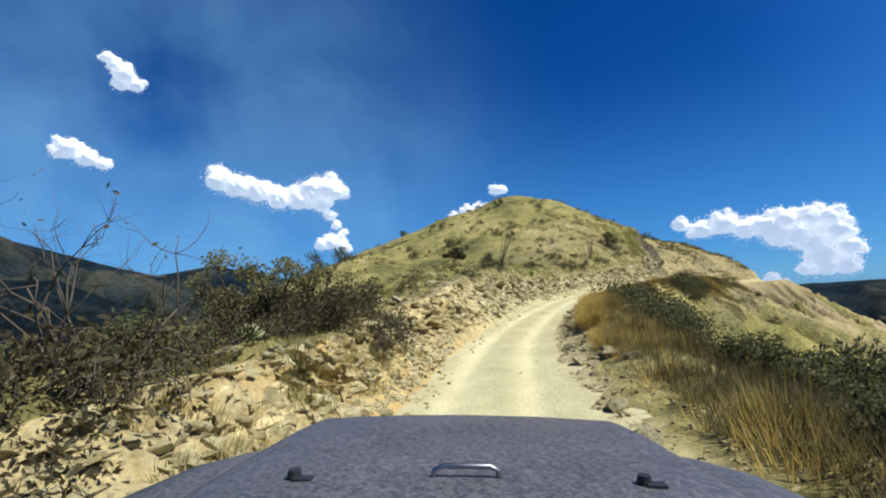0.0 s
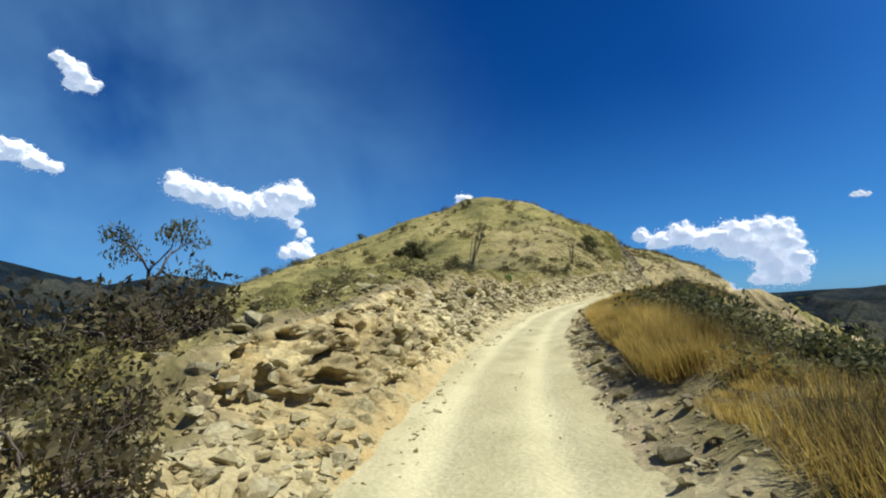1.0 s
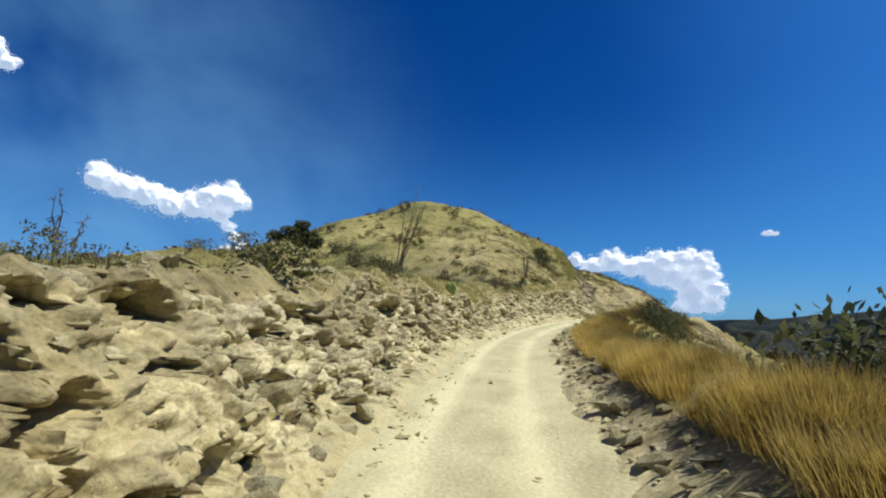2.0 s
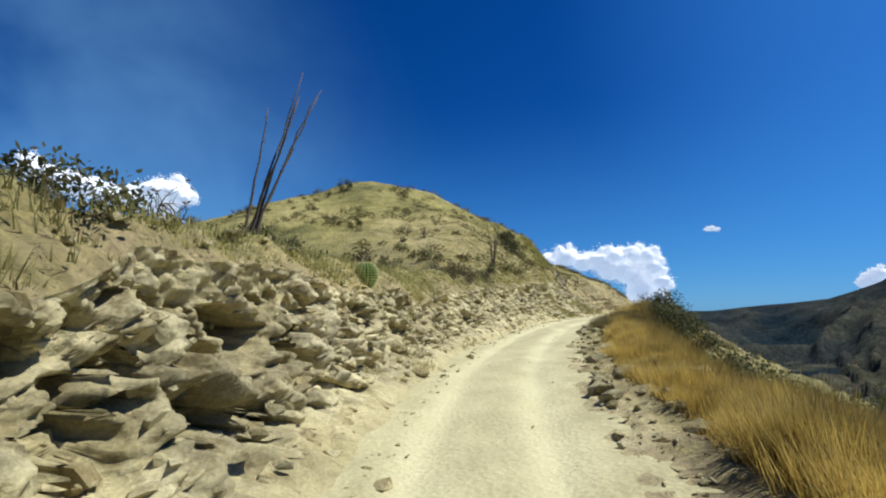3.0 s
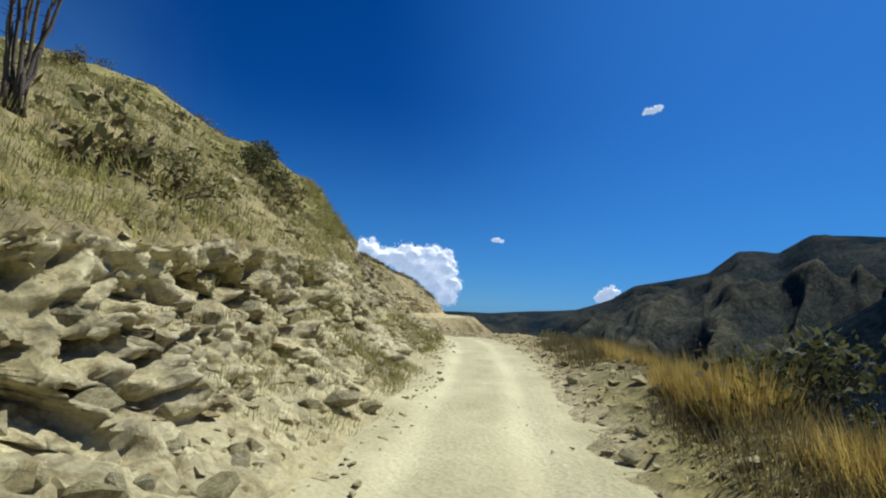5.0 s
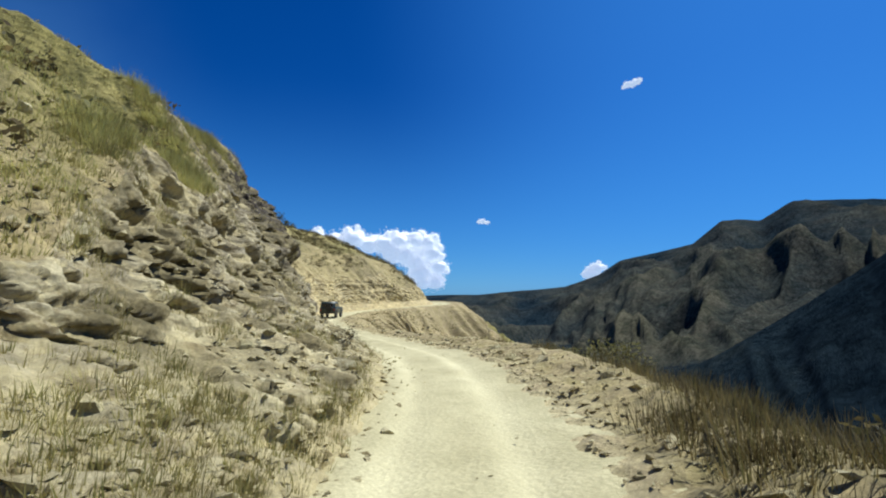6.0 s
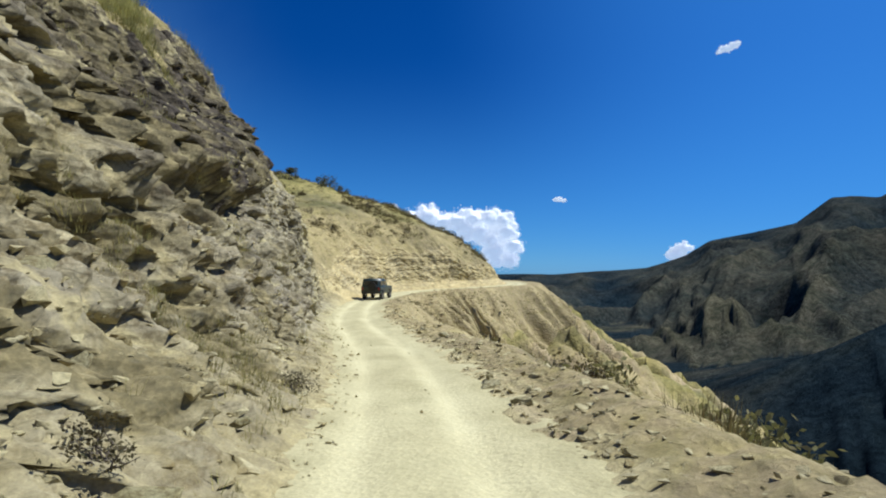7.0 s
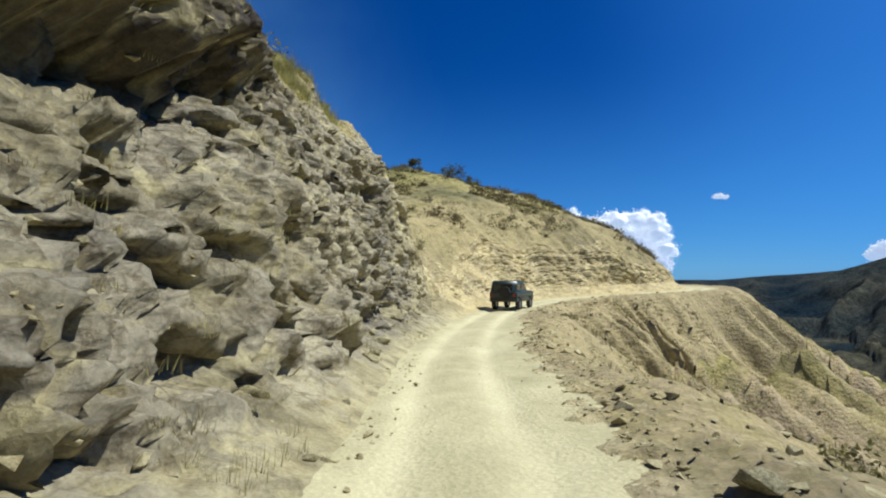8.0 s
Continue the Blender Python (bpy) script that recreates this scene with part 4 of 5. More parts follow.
def build_rubble():
    rng = np.random.RandomState(9)
    protos = [stone_mesh(300 + i, "chip", 9) for i in range(8)]
    pv = [np.array([v.co for v in m.vertices]) for m in protos]
    pf = [np.array([list(p.vertices) for p in m.polygons]) for m in protos]
    n = 12500
    kind = rng.choice(4, n, p=[0.09, 0.52, 0.37, 0.02])
    s = rng.uniform(-2, 112, n)
    e = np.interp(s, _CS, _CE)
    u = np.where(kind == 0, ROAD_L - 0.15 - np.abs(rng.normal(0, 0.2, n)),
                 np.where(kind == 1, -ROAD_R - np.abs(rng.normal(0.2, 0.8, n)),
                          np.where(kind == 2, ROAD_L + e + np.abs(rng.normal(0, 2.5, n)), rng.uniform(-1.8, 1.5, n))))
    x, y = place(s, u)
    z, _, _ = terrain(x, y)
    r = np.where(kind == 3, rng.gamma(2, 0.008, n) + 0.01, rng.gamma(2, np.where(kind < 2, 0.013, 0.02), n) + 0.014)
    s2, s3 = rng.uniform(-1, 15, 1900), np.where(rng.rand(2600) < 0.15, rng.uniform(50, 70, 2600), rng.uniform(70, 98, 2600))
    s4 = rng.uniform(64, 150, 4000)
    x4, y4 = place(s4, -ROAD_R - 0.3 - np.abs(rng.normal(0, 7, 4000)))
    x, y = np.concatenate([x, x4]), np.concatenate([y, y4])
    r = np.concatenate([r, rng.gamma(2, 0.028, 4000) + 0.03, np.minimum(rng.gamma(2, 0.03, 1900) + 0.03, 0.2), np.minimum(rng.gamma(2, 0.022, 2600) + 0.02, 0.14)])
    z, _, _ = terrain(x, y)
    on_face = face_spot(np.concatenate([s2, s3]), np.concatenate([rng.uniform(0, 1, 1900), rng.uniform(0, 1, 2600) * np.where(s3 > 70, 0.45, 0.6)]))
    x, y, z = np.concatenate([x, on_face[:, 0]]), np.concatenate([y, on_face[:, 1]]), np.concatenate([z, on_face[:, 2]])
    me = scatter_mesh("rubble", pv, pf, x, y, z, r, rng, M_RUBBLE)
    tagged(new("rubble", me), "scattered small tan stones along the road edges", "rubble", kind="stuff")
    for m in protos:
        bpy.data.meshes.remove(m)


def stone_shape(m):
    return np.array([v.co for v in m.vertices]), np.array([list(p.vertices) for p in m.polygons])


def build_cut_stones():
    """Broken blocks that stand out of the cut face: the nearest are pieces of their own, the rest are one mass."""
    rng = np.random.RandomState(14)

    for _ in range(300):
        s = rng.uniform(14, 66) if rng.rand() < 0.8 else rng.uniform(72, 112)
        x, y, z = (float(v) for v in face_spot(np.array(s), rng.uniform(0.05, 1.0) if s < 70 else rng.uniform(0.05, 0.6)))
        r = min(rng.gamma(2.2, 0.045) + 0.07, 0.28)
        ob = new("stone", STONES[rng.randint(9)])
        ob.parent = ROCK_CUT
        l = road_at(s)[1]
        x, y = x + 0.75 * r * float(l[0]), y + 0.75 * r * float(l[1])
        ob.matrix_basis = pose(x, y, z, rng.uniform(-40, 40), rng.uniform(-40, 40), rng.uniform(0, 360)) @ Matrix.Diagonal((r, r, r, 1))
    n = 5200
    S = np.where(rng.rand(n) < 0.78, rng.uniform(13, 68, n), rng.uniform(68, 118, n))
    size = np.minimum(rng.gamma(2.0, 0.034, n) + 0.03, 0.2)
    P = face_spot(S, rng.uniform(0, 1, n) ** np.where(S < 70, 1, 1.25)) - np.array([0, 0, 0.03])
    P[:, :2] += road_at(S)[1] * (0.6 * size)[:, None]
    protos = [stone_mesh(500 + i, "chip", 12) for i in range(8)]
    shapes = [stone_shape(m) for m in protos]
    me = scatter_mesh("broken_rock", [v for v, _ in shapes], [f for _, f in shapes], P[:, 0], P[:, 1], P[:, 2], size, rng, M_RUBBLE, 1.0)
    tagged(new("broken_rock", me), "broken tan rock fragments standing out of the cut", "rock fragments", kind="stuff")
    for m in protos:
        bpy.data.meshes.remove(m)


build_rocks(), build_rubble(), build_cut_stones()


# ---- grass ----
def tufts(name, X, Y, Z, H, mat, rng, blade_n=13, width=0.03, spread=0.16):
    n = len(X)
    k = n * blade_n
    i = np.repeat(np.arange(n), blade_n)
    a = rng.uniform(0, math.tau, k)
    rad = spread * np.sqrt(rng.uniform(0, 1, k)) * (0.5 + H[i])
    bx, by = X[i] + rad * np.cos(a), Y[i] + rad * np.sin(a)
    lean = rng.uniform(0.1, 0.65, k) * H[i]
    h = H[i] * rng.uniform(0.55, 1.1, k)
    la = a + rng.normal(0, 0.6, k)
    w = width * rng.uniform(0.6, 1.4, k)
    px, py = -np.sin(la) * w, np.cos(la) * w
    tx, ty = bx + lean * np.cos(la), by + lean * np.sin(la)
    z = Z[i] - 0.04
    V = np.stack([np.stack([bx - px, by - py, z], -1), np.stack([bx + px, by + py, z], -1), np.stack([tx, ty, z + h], -1)], 1).reshape(-1, 3)
    F = np.arange(k * 3).reshape(-1, 3)
    return mesh_from(name, V, F, mat, False)


def build_grass():
    rng = np.random.RandomState(21)

    def spread(n, s_lo, s_hi, offset, patch, seed):
        s = rng.uniform(s_lo, s_hi, n)
        u = offset(s, n)
        x, y = place(s, u)
        keep = fbm(x / 2.2, y / 2.2, 3, seed) > (patch(s) if callable(patch) else patch)
        x, y = x[keep], y[keep]
        return x, y, terrain(x, y)[0]

    x, y, z = spread(10000, 2, 64, lambda s, n: -2.5 - np.interp(s, [44, 50], [0, 0.5]) - np.abs(rng.normal(0.35, 0.8, n)) * np.interp(s, [8, 18], [2.6, 1]), lambda s: np.interp(s, [14, 18, 32, 36, 39, 42, 54, 60], [-0.12, -0.5, -0.5, -0.2, -0.2, -0.6, -0.6, -0.15]), 61)
    far_in = rng.rand(len(x)) < np.interp(nearest(x, y)[0], [9, 17, 50, 54, 61, 64], [0.10, 1.0, 1.0, 0.5, 0.5, 1.0])
    x, y, z = x[far_in], y[far_in], z[far_in]
    x2, y2, z2 = spread(1000, 65, 72, lambda s, n: -3.4 - np.abs(rng.normal(0.9, 1.2, n)), -0.15, 62)
    x, y, z = np.concatenate([x, x2]), np.concatenate([y, y2]), np.concatenate([z, z2])
    tagged(new("golden_grass", tufts("golden_grass", x, y, z, rng.uniform(0.18, 0.46, len(x)) * np.interp(nearest(x, y)[0], [24, 34, 52, 60], [1, 0.7, 0.7, 1]) * np.clip(1 + 1.9 * fbm(x / 0.9, y / 0.9, 3, 64), 0.25, 1.8), M_GOLD, rng, 36, 0.006, 0.36)), "tall golden dry grass on the road's outer berm", "grass", kind="stuff")
    x, y, z = spread(6500, -4, 112, lambda s, n: ROAD_L + np.interp(s, _CS, _CE) + np.abs(rng.normal(0, 4.5, n)) + 0.05, -0.1, 63)
    tagged(new("dry_grass", tufts("dry_grass", x, y, z, rng.uniform(0.07, 0.24, len(x)), M_DRY, rng, 26, 0.007, 0.24)), "short dry grass on the hillside above the road", "grass", kind="stuff")
    s = np.concatenate([rng.uniform(40, 112, 2600), rng.uniform(64, 95, 5200)])
    P = face_spot(s, np.where(rng.rand(7800) < 0.35, rng.uniform(0.6, 1.0, 7800), rng.uniform(0.03, 0.55, 7800)))
    keep = fbm(P[:, 0] / 1.6, P[:, 1] / 1.6, 3, 69) > 0.02
    P = P[keep]
    tagged(new("cliff_grass", tufts("cliff_grass", P[:, 0], P[:, 1], P[:, 2], rng.uniform(0.07, 0.24, len(P)), M_DRY, rng, 24, 0.005, 0.3)), "dry grass tufts rooted in the cut face", "grass", kind="stuff")
    x, y, z = spread(1900, 77, 114, lambda s, n: ROAD_L + np.interp(s, _CS, _CE) + rng.uniform(0.0, 1.1, n), -0.2, 72)
    tagged(new("crest_grass", tufts("crest_grass", x, y, z, rng.uniform(0.18, 0.5, len(x)), M_PALE, rng, 34, 0.007, 0.3)), "pale dry grass hanging over the cliff's edge", "grass", kind="stuff")
    s = rng.uniform(-6, 12.3, 900)
    P = face_spot(s, rng.uniform(0.3, 1.0, 900))
    P = P[fbm(P[:, 0] / 1.1, P[:, 1] / 1.1, 3, 71) > np.interp(s, [5, 15], [-0.05, 0.15])]
    tagged(new("bank_weeds", tufts("bank_weeds", P[:, 0], P[:, 1], P[:, 2], rng.uniform(0.06, 0.22, len(P)), M_DRY, rng, 30, 0.006, 0.35)), "dry brown and olive weeds covering the low bank", "weeds", kind="stuff")
    x, y, z = spread(12000, 34, 80, lambda s, n: ROAD_L + np.interp(s, _CS, _CE) + 0.2 + rng.uniform(0, 1, n) ** 1.6 * 24, -0.12, 73)
    tagged(new("meadow_grass", tufts("meadow_grass", x, y, z, rng.uniform(0.05, 0.16, len(x)), M_PALE, rng, 20, 0.009, 0.8)), "pale olive dry grass covering the slope above the cut", "grass", kind="stuff")
    n = 11000
    x, y = rng.uniform(-35, 95, n), rng.uniform(20, 165, n)
    s, u, _ = nearest(x, y)
    keep = (((u > ROAD_L + np.interp(s, _CS, _CE) + 1.5) & (s < 114) & ((s > 62) | (u > 14))) | (u < -5)) & (fbm(x / 6, y / 6, 3, 65) > -0.1)
    x, y = x[keep], y[keep]
    z = terrain(x, y)[0]
    tagged(new("hill_grass", tufts("hill_grass", x, y, z, rng.uniform(0.10, 0.28, len(x)), M_DRY, rng, 16, 0.011, 0.6)), "dry yellow grass tussocks over the hillsides", "grass", kind="stuff")
    x, y, z = spread(4200, 0, 110, lambda s, n: -4.5 - np.abs(rng.normal(0, 5, n)), -0.1, 67)
    x5, y5, z5 = spread(3200, 92, 168, lambda s, n: -6.0 - np.abs(rng.normal(0, 9, n)), -0.05, 74)
    x, y, z = np.concatenate([x, x5]), np.concatenate([y, y5]), np.concatenate([z, z5])
    x2, y2, z2 = spread(4200, 2, 76, lambda s, n: -np.interp(s, [38, 48, 52], [3.8, 3.8, 2.8]) - np.abs(rng.normal(0, 3.0, n)), -0.15, 68)
    x3, y3, z3 = spread(900, 51, 75, lambda s, n: -2.4 - np.abs(rng.normal(0, 1.1, n)), -0.1, 70)
    x9, y9, z9 = spread(650, 50, 58, lambda s, n: -2.1 - np.abs(rng.normal(0, 1.1, n)), 0.03, 79)
    xa, ya, za = spread(2600, 116, 158, lambda s, n: -4.0 - np.abs(rng.normal(0, 9, n)), 0.02, 80)
    x8, y8, z8 = spread(1700, -1, 14, lambda s, n: -2.7 - np.abs(rng.normal(0, 2.2, n)), -0.25, 78)
    x7, y7, z7 = spread(1500, 66, 88, lambda s, n: -3.4 - np.abs(rng.normal(0, 1.8, n)), -0.1, 77)
    x6, y6, z6 = spread(4600, 114, 165, lambda s, n: ROAD_L + np.interp(s, _CS, _CE) + 0.4 + rng.uniform(0, 30, n), -0.1, 76)
    x2, y2, z2 = np.concatenate([x2, x3, x6, x7, x8, x9, xa]), np.concatenate([y2, y3, y6, y7, y8, y9, ya]), np.concatenate([z2, z3, z6, z7, z8, z9, za])
    tagged(new("slope_weeds", tufts("slope_weeds", x2, y2, z2, rng.uniform(0.14, 0.45, len(x2)), M_BROWN, rng, 26, 0.008, 0.45)), "dark brown and olive weeds on the slopes beside the road", "weeds", kind="stuff")
    tagged(new("slope_grass", tufts("slope_grass", x, y, z, rng.uniform(0.10, 0.30, len(x)), M_DRY, rng, 18, 0.009)), "sparse dry grass on the slope below the road", "grass", kind="stuff")


build_grass()


# ---- shrubs and trees ----
def leaf_cloud(centres, radius, count, size, rng, flat=1.0):
    """Small leaves gathered in clumps round the twig ends."""
    c = np.array(centres)[rng.randint(len(centres), size=count)]
    d = rng.normal(0, 1, (count, 3))
    d *= (radius * rng.uniform(0.1, 1, count) ** 0.5 / np.linalg.norm(d, axis=1))[:, None]
    d[:, 2] *= flat
    p = c + d
    a, b = rng.normal(0, 1, (count, 3)), rng.normal(0, 1, (count, 3))
    a /= np.linalg.norm(a, axis=1)[:, None]
    b -= a * (a * b).sum(1)[:, None]
    b /= np.linalg.norm(b, axis=1)[:, None]
    s = (size * rng.uniform(0.6, 1.4, count))[:, None]
    V = np.stack([p - a * s, p + b * s * 0.45, p + a * s, p - b * s * 0.45], 1).reshape(-1, 3)
    return V, np.arange(count * 4).reshape(-1, 4)


def branchy(bm, rng, base, way, length, radius, depth, ends, bend=0.25):
    pts, p, w = [Vector(base)], Vector(base), Vector(way).normalized()
    steps = 4 if depth else 2
    for _ in range(steps):
        w = (w + Vector(rng.normal(0, bend, 3))).normalized()
        p = p + w * length / steps
        pts.append(p.copy())
    tube(bm, pts, [radius * (1 - 0.6 * i / steps) for i in range(steps + 1)], 4 if depth else 3)
    if depth == 0:
        ends.append(tuple(p))
        return
    for _ in range(rng.randint(2, 4)):
        k = rng.randint(2, 5)
        d = (w + Vector(rng.normal(0, 0.65, 3)) + Vector((0, 0, 0.15))).normalized()
        branchy(bm, rng, pts[k], d, length * rng.uniform(0.5, 0.75), radius * 0.5, depth - 1, ends, bend)


def make_shrub(name, label, category, seed, height, stems, leaf_mat, leaves, leaf_size, clump, spread=0.6, depth=2, radius=0.03, flat=0.8):
    rng = np.random.RandomState(seed)
    root = new(name)
    bm, ends = bmesh.new(), []
    for _ in range(stems):
        a = rng.uniform(0, math.tau)
        branchy(bm, rng, (0.06 * math.cos(a), 0.06 * math.sin(a), -0.12), (spread * math.cos(a), spread * math.sin(a), 1), height * 0.6, radius, depth, ends)
    part("wood", bm, M_TWIG, root)
    if leaves:
        V, F = leaf_cloud(ends, clump, leaves, leaf_size, rng, flat)
        ob = new("foliage", mesh_from("foliage", V, F, leaf_mat, False))
        ob.parent = root
    return tagged(root, label, category)


def put(ob, x, y, turn=0.0, size=1.0, sink=0.0, lift=None):
    z = float(terrain(np.array([x]), np.array([y]))[0][0]) if lift is None else lift
    ob.matrix_basis = pose(x, y, z - sink, 0, 0, turn)
    ob.scale = (size, size, size)
    return ob


def build_shrubs():
    rng = np.random.RandomState(33)
    kinds = [
        make_shrub("shrub", "low olive-green thorn shrub on the dry hillside", "shrub", 1, 0.9, 6, M_OLIVE, 650, 0.055, 0.28),
        make_shrub("shrub", "low brown half-dry shrub on the stony slope", "shrub", 2, 0.8, 6, M_BROWN, 520, 0.055, 0.26),
        make_shrub("shrub", "bare grey twiggy shrub on the dry bank", "shrub", 3, 1.1, 8, M_BROWN, 60, 0.04, 0.15),
        make_shrub("shrub", "dense green bush rooted among stones", "shrub", 4, 1.2, 7, M_LEAF, 900, 0.065, 0.34),
    ]
    for ob in kinds:
        tagged(ob, group="hillside shrubs")
    used = [False] * 4
    spots = []
    for _ in range(75):      # hill above the road
        a, r = rng.uniform(0, math.tau), 52 * math.sqrt(rng.uniform(0, 1))
        spots.append((13 + r * math.cos(a), 102 - abs(r * math.sin(a)), rng.uniform(0.7, 1.6)))
    for _ in range(32):       # second hill
        a, r = rng.uniform(0, math.tau), 40 * math.sqrt(rng.uniform(0, 1))
        spots.append((54 + r * math.cos(a), 152 - abs(r * math.sin(a)), rng.uniform(0.8, 1.8)))
    for _ in range(46):       # shelf above the cut
        s = rng.uniform(1, 62)
        x, y = place(s, ROAD_L + float(np.interp(s, _CS, _CE)) + 0.5 + abs(rng.normal(0, 3)))
        spots.append((float(x), float(y), rng.uniform(0.4, 0.95)))
    for _ in range(55):       # slope below
        s = rng.uniform(3, 120)
        x, y = place(s, -4.4 - abs(rng.normal(0, 7)))
        spots.append((float(x), float(y), rng.uniform(0.5, 1.3)))
    for _ in range(26):       # outer slope past the cliff
        s = rng.uniform(88, 145)
        x, y = place(s, -4.0 - abs(rng.normal(0, 6)))
        spots.append((float(x), float(y), rng.uniform(0.4, 1.0)))
    spots += [(47.3, 81.4, 2.3), (48.6, 84.0, 2.0), (46.4, 79.2, 1.8), (49.5, 80.5, 2.4)]
    near = np.random.RandomState(34)
    for k in range(39):      # close to the start, on both sides
        out, along = near.uniform(0, 1), 1.6 + 14.4 * (k + 0.5) / 30
        if k < 30:
            spots.append((-2.5 - 4.5 * out ** 1.5, along, 0.5 + 0.8 * out))
        else:
            spots.append((4.0 + 2.4 * out, 4.6 + 2.0 * (k - 30), 0.55 + 0.3 * out))
    for x, y, size in spots:
        s, u, _ = nearest(np.array([x]), np.array([y]))
        e = float(np.interp(s[0], _CS, _CE))
        if -3.2 < u[0] < ROAD_L + e + 0.3 or (78 < s[0] < 112 and 0 < u[0] < 14):
            continue
        k = rng.choice(4, p=[0.3, 0.34, 0.18, 0.18])
        z = float(terrain(np.array([x]), np.array([y]))[0][0])
        m = pose(x, y, z - 0.05, 0, 0, rng.uniform(0, 360))
        if not used[k]:
            ob, used[k] = kinds[k], True
            ob.matrix_basis = m
        else:
            ob = copy_thing(kinds[k], m)
        ob.scale = (size, size, size * rng.uniform(0.8, 1.1))


def build_brush():
    """Low scrub too small and too many to count, over both hills."""
    rng = np.random.RandomState(35)
    n = 1500
    x = np.concatenate([rng.uniform(-40, 45, n), rng.uniform(15, 95, 2 * n)])
    y = np.concatenate([rng.uniform(48, 105, n), rng.uniform(118, 158, 2 * n)])
    s, u, _ = nearest(x, y)
    keep = (u > ROAD_L + np.interp(s, _CS, _CE) + 1.0) & (fbm(x / 7, y / 7, 3, 75) > -0.05)
    x, y = x[keep], y[keep]
    z = terrain(x, y)[0]
    for name, label, mat, share in (("scrub", "low olive scrub scattered over the dry hillsides", M_OLIVE, 0), ("dry_scrub", "low brown dry scrub scattered over the hillsides", M_BROWN, 1)):
        pick = np.where((y > 112) & (np.arange(len(x)) % 6 > 0), 1, np.arange(len(x)) % 2) == share
        V = []
        for cx, cy, cz in zip(x[pick], y[pick], z[pick]):
            r = rng.uniform(0.25, 0.9)
            v, _ = leaf_cloud([(cx, cy, cz + 0.3 * r)], r, 62, 0.095, rng, 0.6)
            V.append(v)
        V = np.concatenate(V)
        tagged(new(name, mesh_from(name, V, np.arange(len(V)).reshape(-1, 4), mat, False)), label, "scrub", kind="stuff")


# Bushes close to the road: how many, from and to which station, nearest and farthest distance to its left, size.
BUSHES = [
    (10, 0.6, 5.0, 2.4, 3.9, 0.75), (10, 6.0, 12.3, 3.0, 5.2, 0.8), (7, 9.8, 12.1, 2.3, 2.9, 0.62), (8, 10.5, 15.5, 5.4, 9.0, 2.1),
    (8, 14.6, 17.5, 5.0, 8.0, 1.5), (8, 50.8, 54.2, 3.2, 4.4, 0.5), (5, 80.0, 91.5, 1.9, 3.2, 0.5),
    (6, 1.8, 6.0, -5.2, -3.5, 0.8), (13, 8.2, 29.5, -12.0, -7.5, 1.9), (15, 4.2, 15.6, -7.8, -4.2, 0.9), (7, 14.5, 20.6, -5.6, -4.7, 1.3),
    (9, 21.5, 26.6, -5.7, -4.3, 1.6), (5, 36.0, 44.2, -5.2, -4.8, 1.0), (9, 58.6, 65.5, -5.6, -3.9, 1.4), (7, 80.0, 86.0, -6.2, -4.6, 1.2), (3, 89.5, 92.5, -7.5, -6.6, 2.2),
]


def build_start_bushes():
    """Dark bushes close to the road, most of them where the drive begins."""
    made = {}
    rng = np.random.RandomState(81)
    spots = []
    for n, s0, s1, u0, u1, size in BUSHES:
        for k in range(n):
            spots.append((s0 + (s1 - s0) * (k + rng.uniform(0.2, 0.8)) / n, rng.uniform(u0, u1), size * rng.uniform(0.8, 1.25)))
    for i, (s, u, size) in enumerate(spots):
        x, y = (float(v) for v in place(s, u))
        sort = "bank" if u > 0 else "brush" if s > 75 else "slope"
        if sort in made:
            ob = copy_thing(made[sort], Matrix())
        elif sort == "brush":
            ob = made[sort] = make_shrub("bush", "yellow-green leafy bush below the rubble berm", "bush", 64, 0.9, 7, M_OLIVE, 1100, 0.045, 0.3)
        elif sort == "bank":
            ob = made[sort] = make_shrub("bush", "low dark olive-brown bush among stones beside the road", "bush", 61, 0.9, 7, M_DARK, 620, 0.042, 0.28)
        else:
            ob = made[sort] = make_shrub("bush", "dark green leafy bush below the road's edge", "bush", 63, 0.9, 7, M_LEAF, 1100, 0.045, 0.3)
        tagged(ob, group="bushes beside the road")
        put(ob, x, y, 67.0 * i, size, 0.08)


def build_dry_thicket():
    """A tangle of brown half-dry bushes on the shelf past the first trees."""
    rng = np.random.RandomState(77)
    first = make_shrub("bush", "dense dark brown half-dry bush in a tangle on the shelf", "bush", 62, 1.0, 8, M_DARK, 1500, 0.045, 0.3)
    for i in range(22):
        ob = first if i == 0 else copy_thing(first, Matrix())
        tagged(ob, group="thicket on the shelf")
        s = rng.uniform(8.8, 12.4)
        x, y = (float(v) for v in place(s, rng.uniform(2.9, 7.0)))
        put(ob, x, y, 51.0 * i, rng.uniform(0.55, 1.0), 0.08)


build_shrubs(), build_brush(), build_start_bushes(), build_dry_thicket()


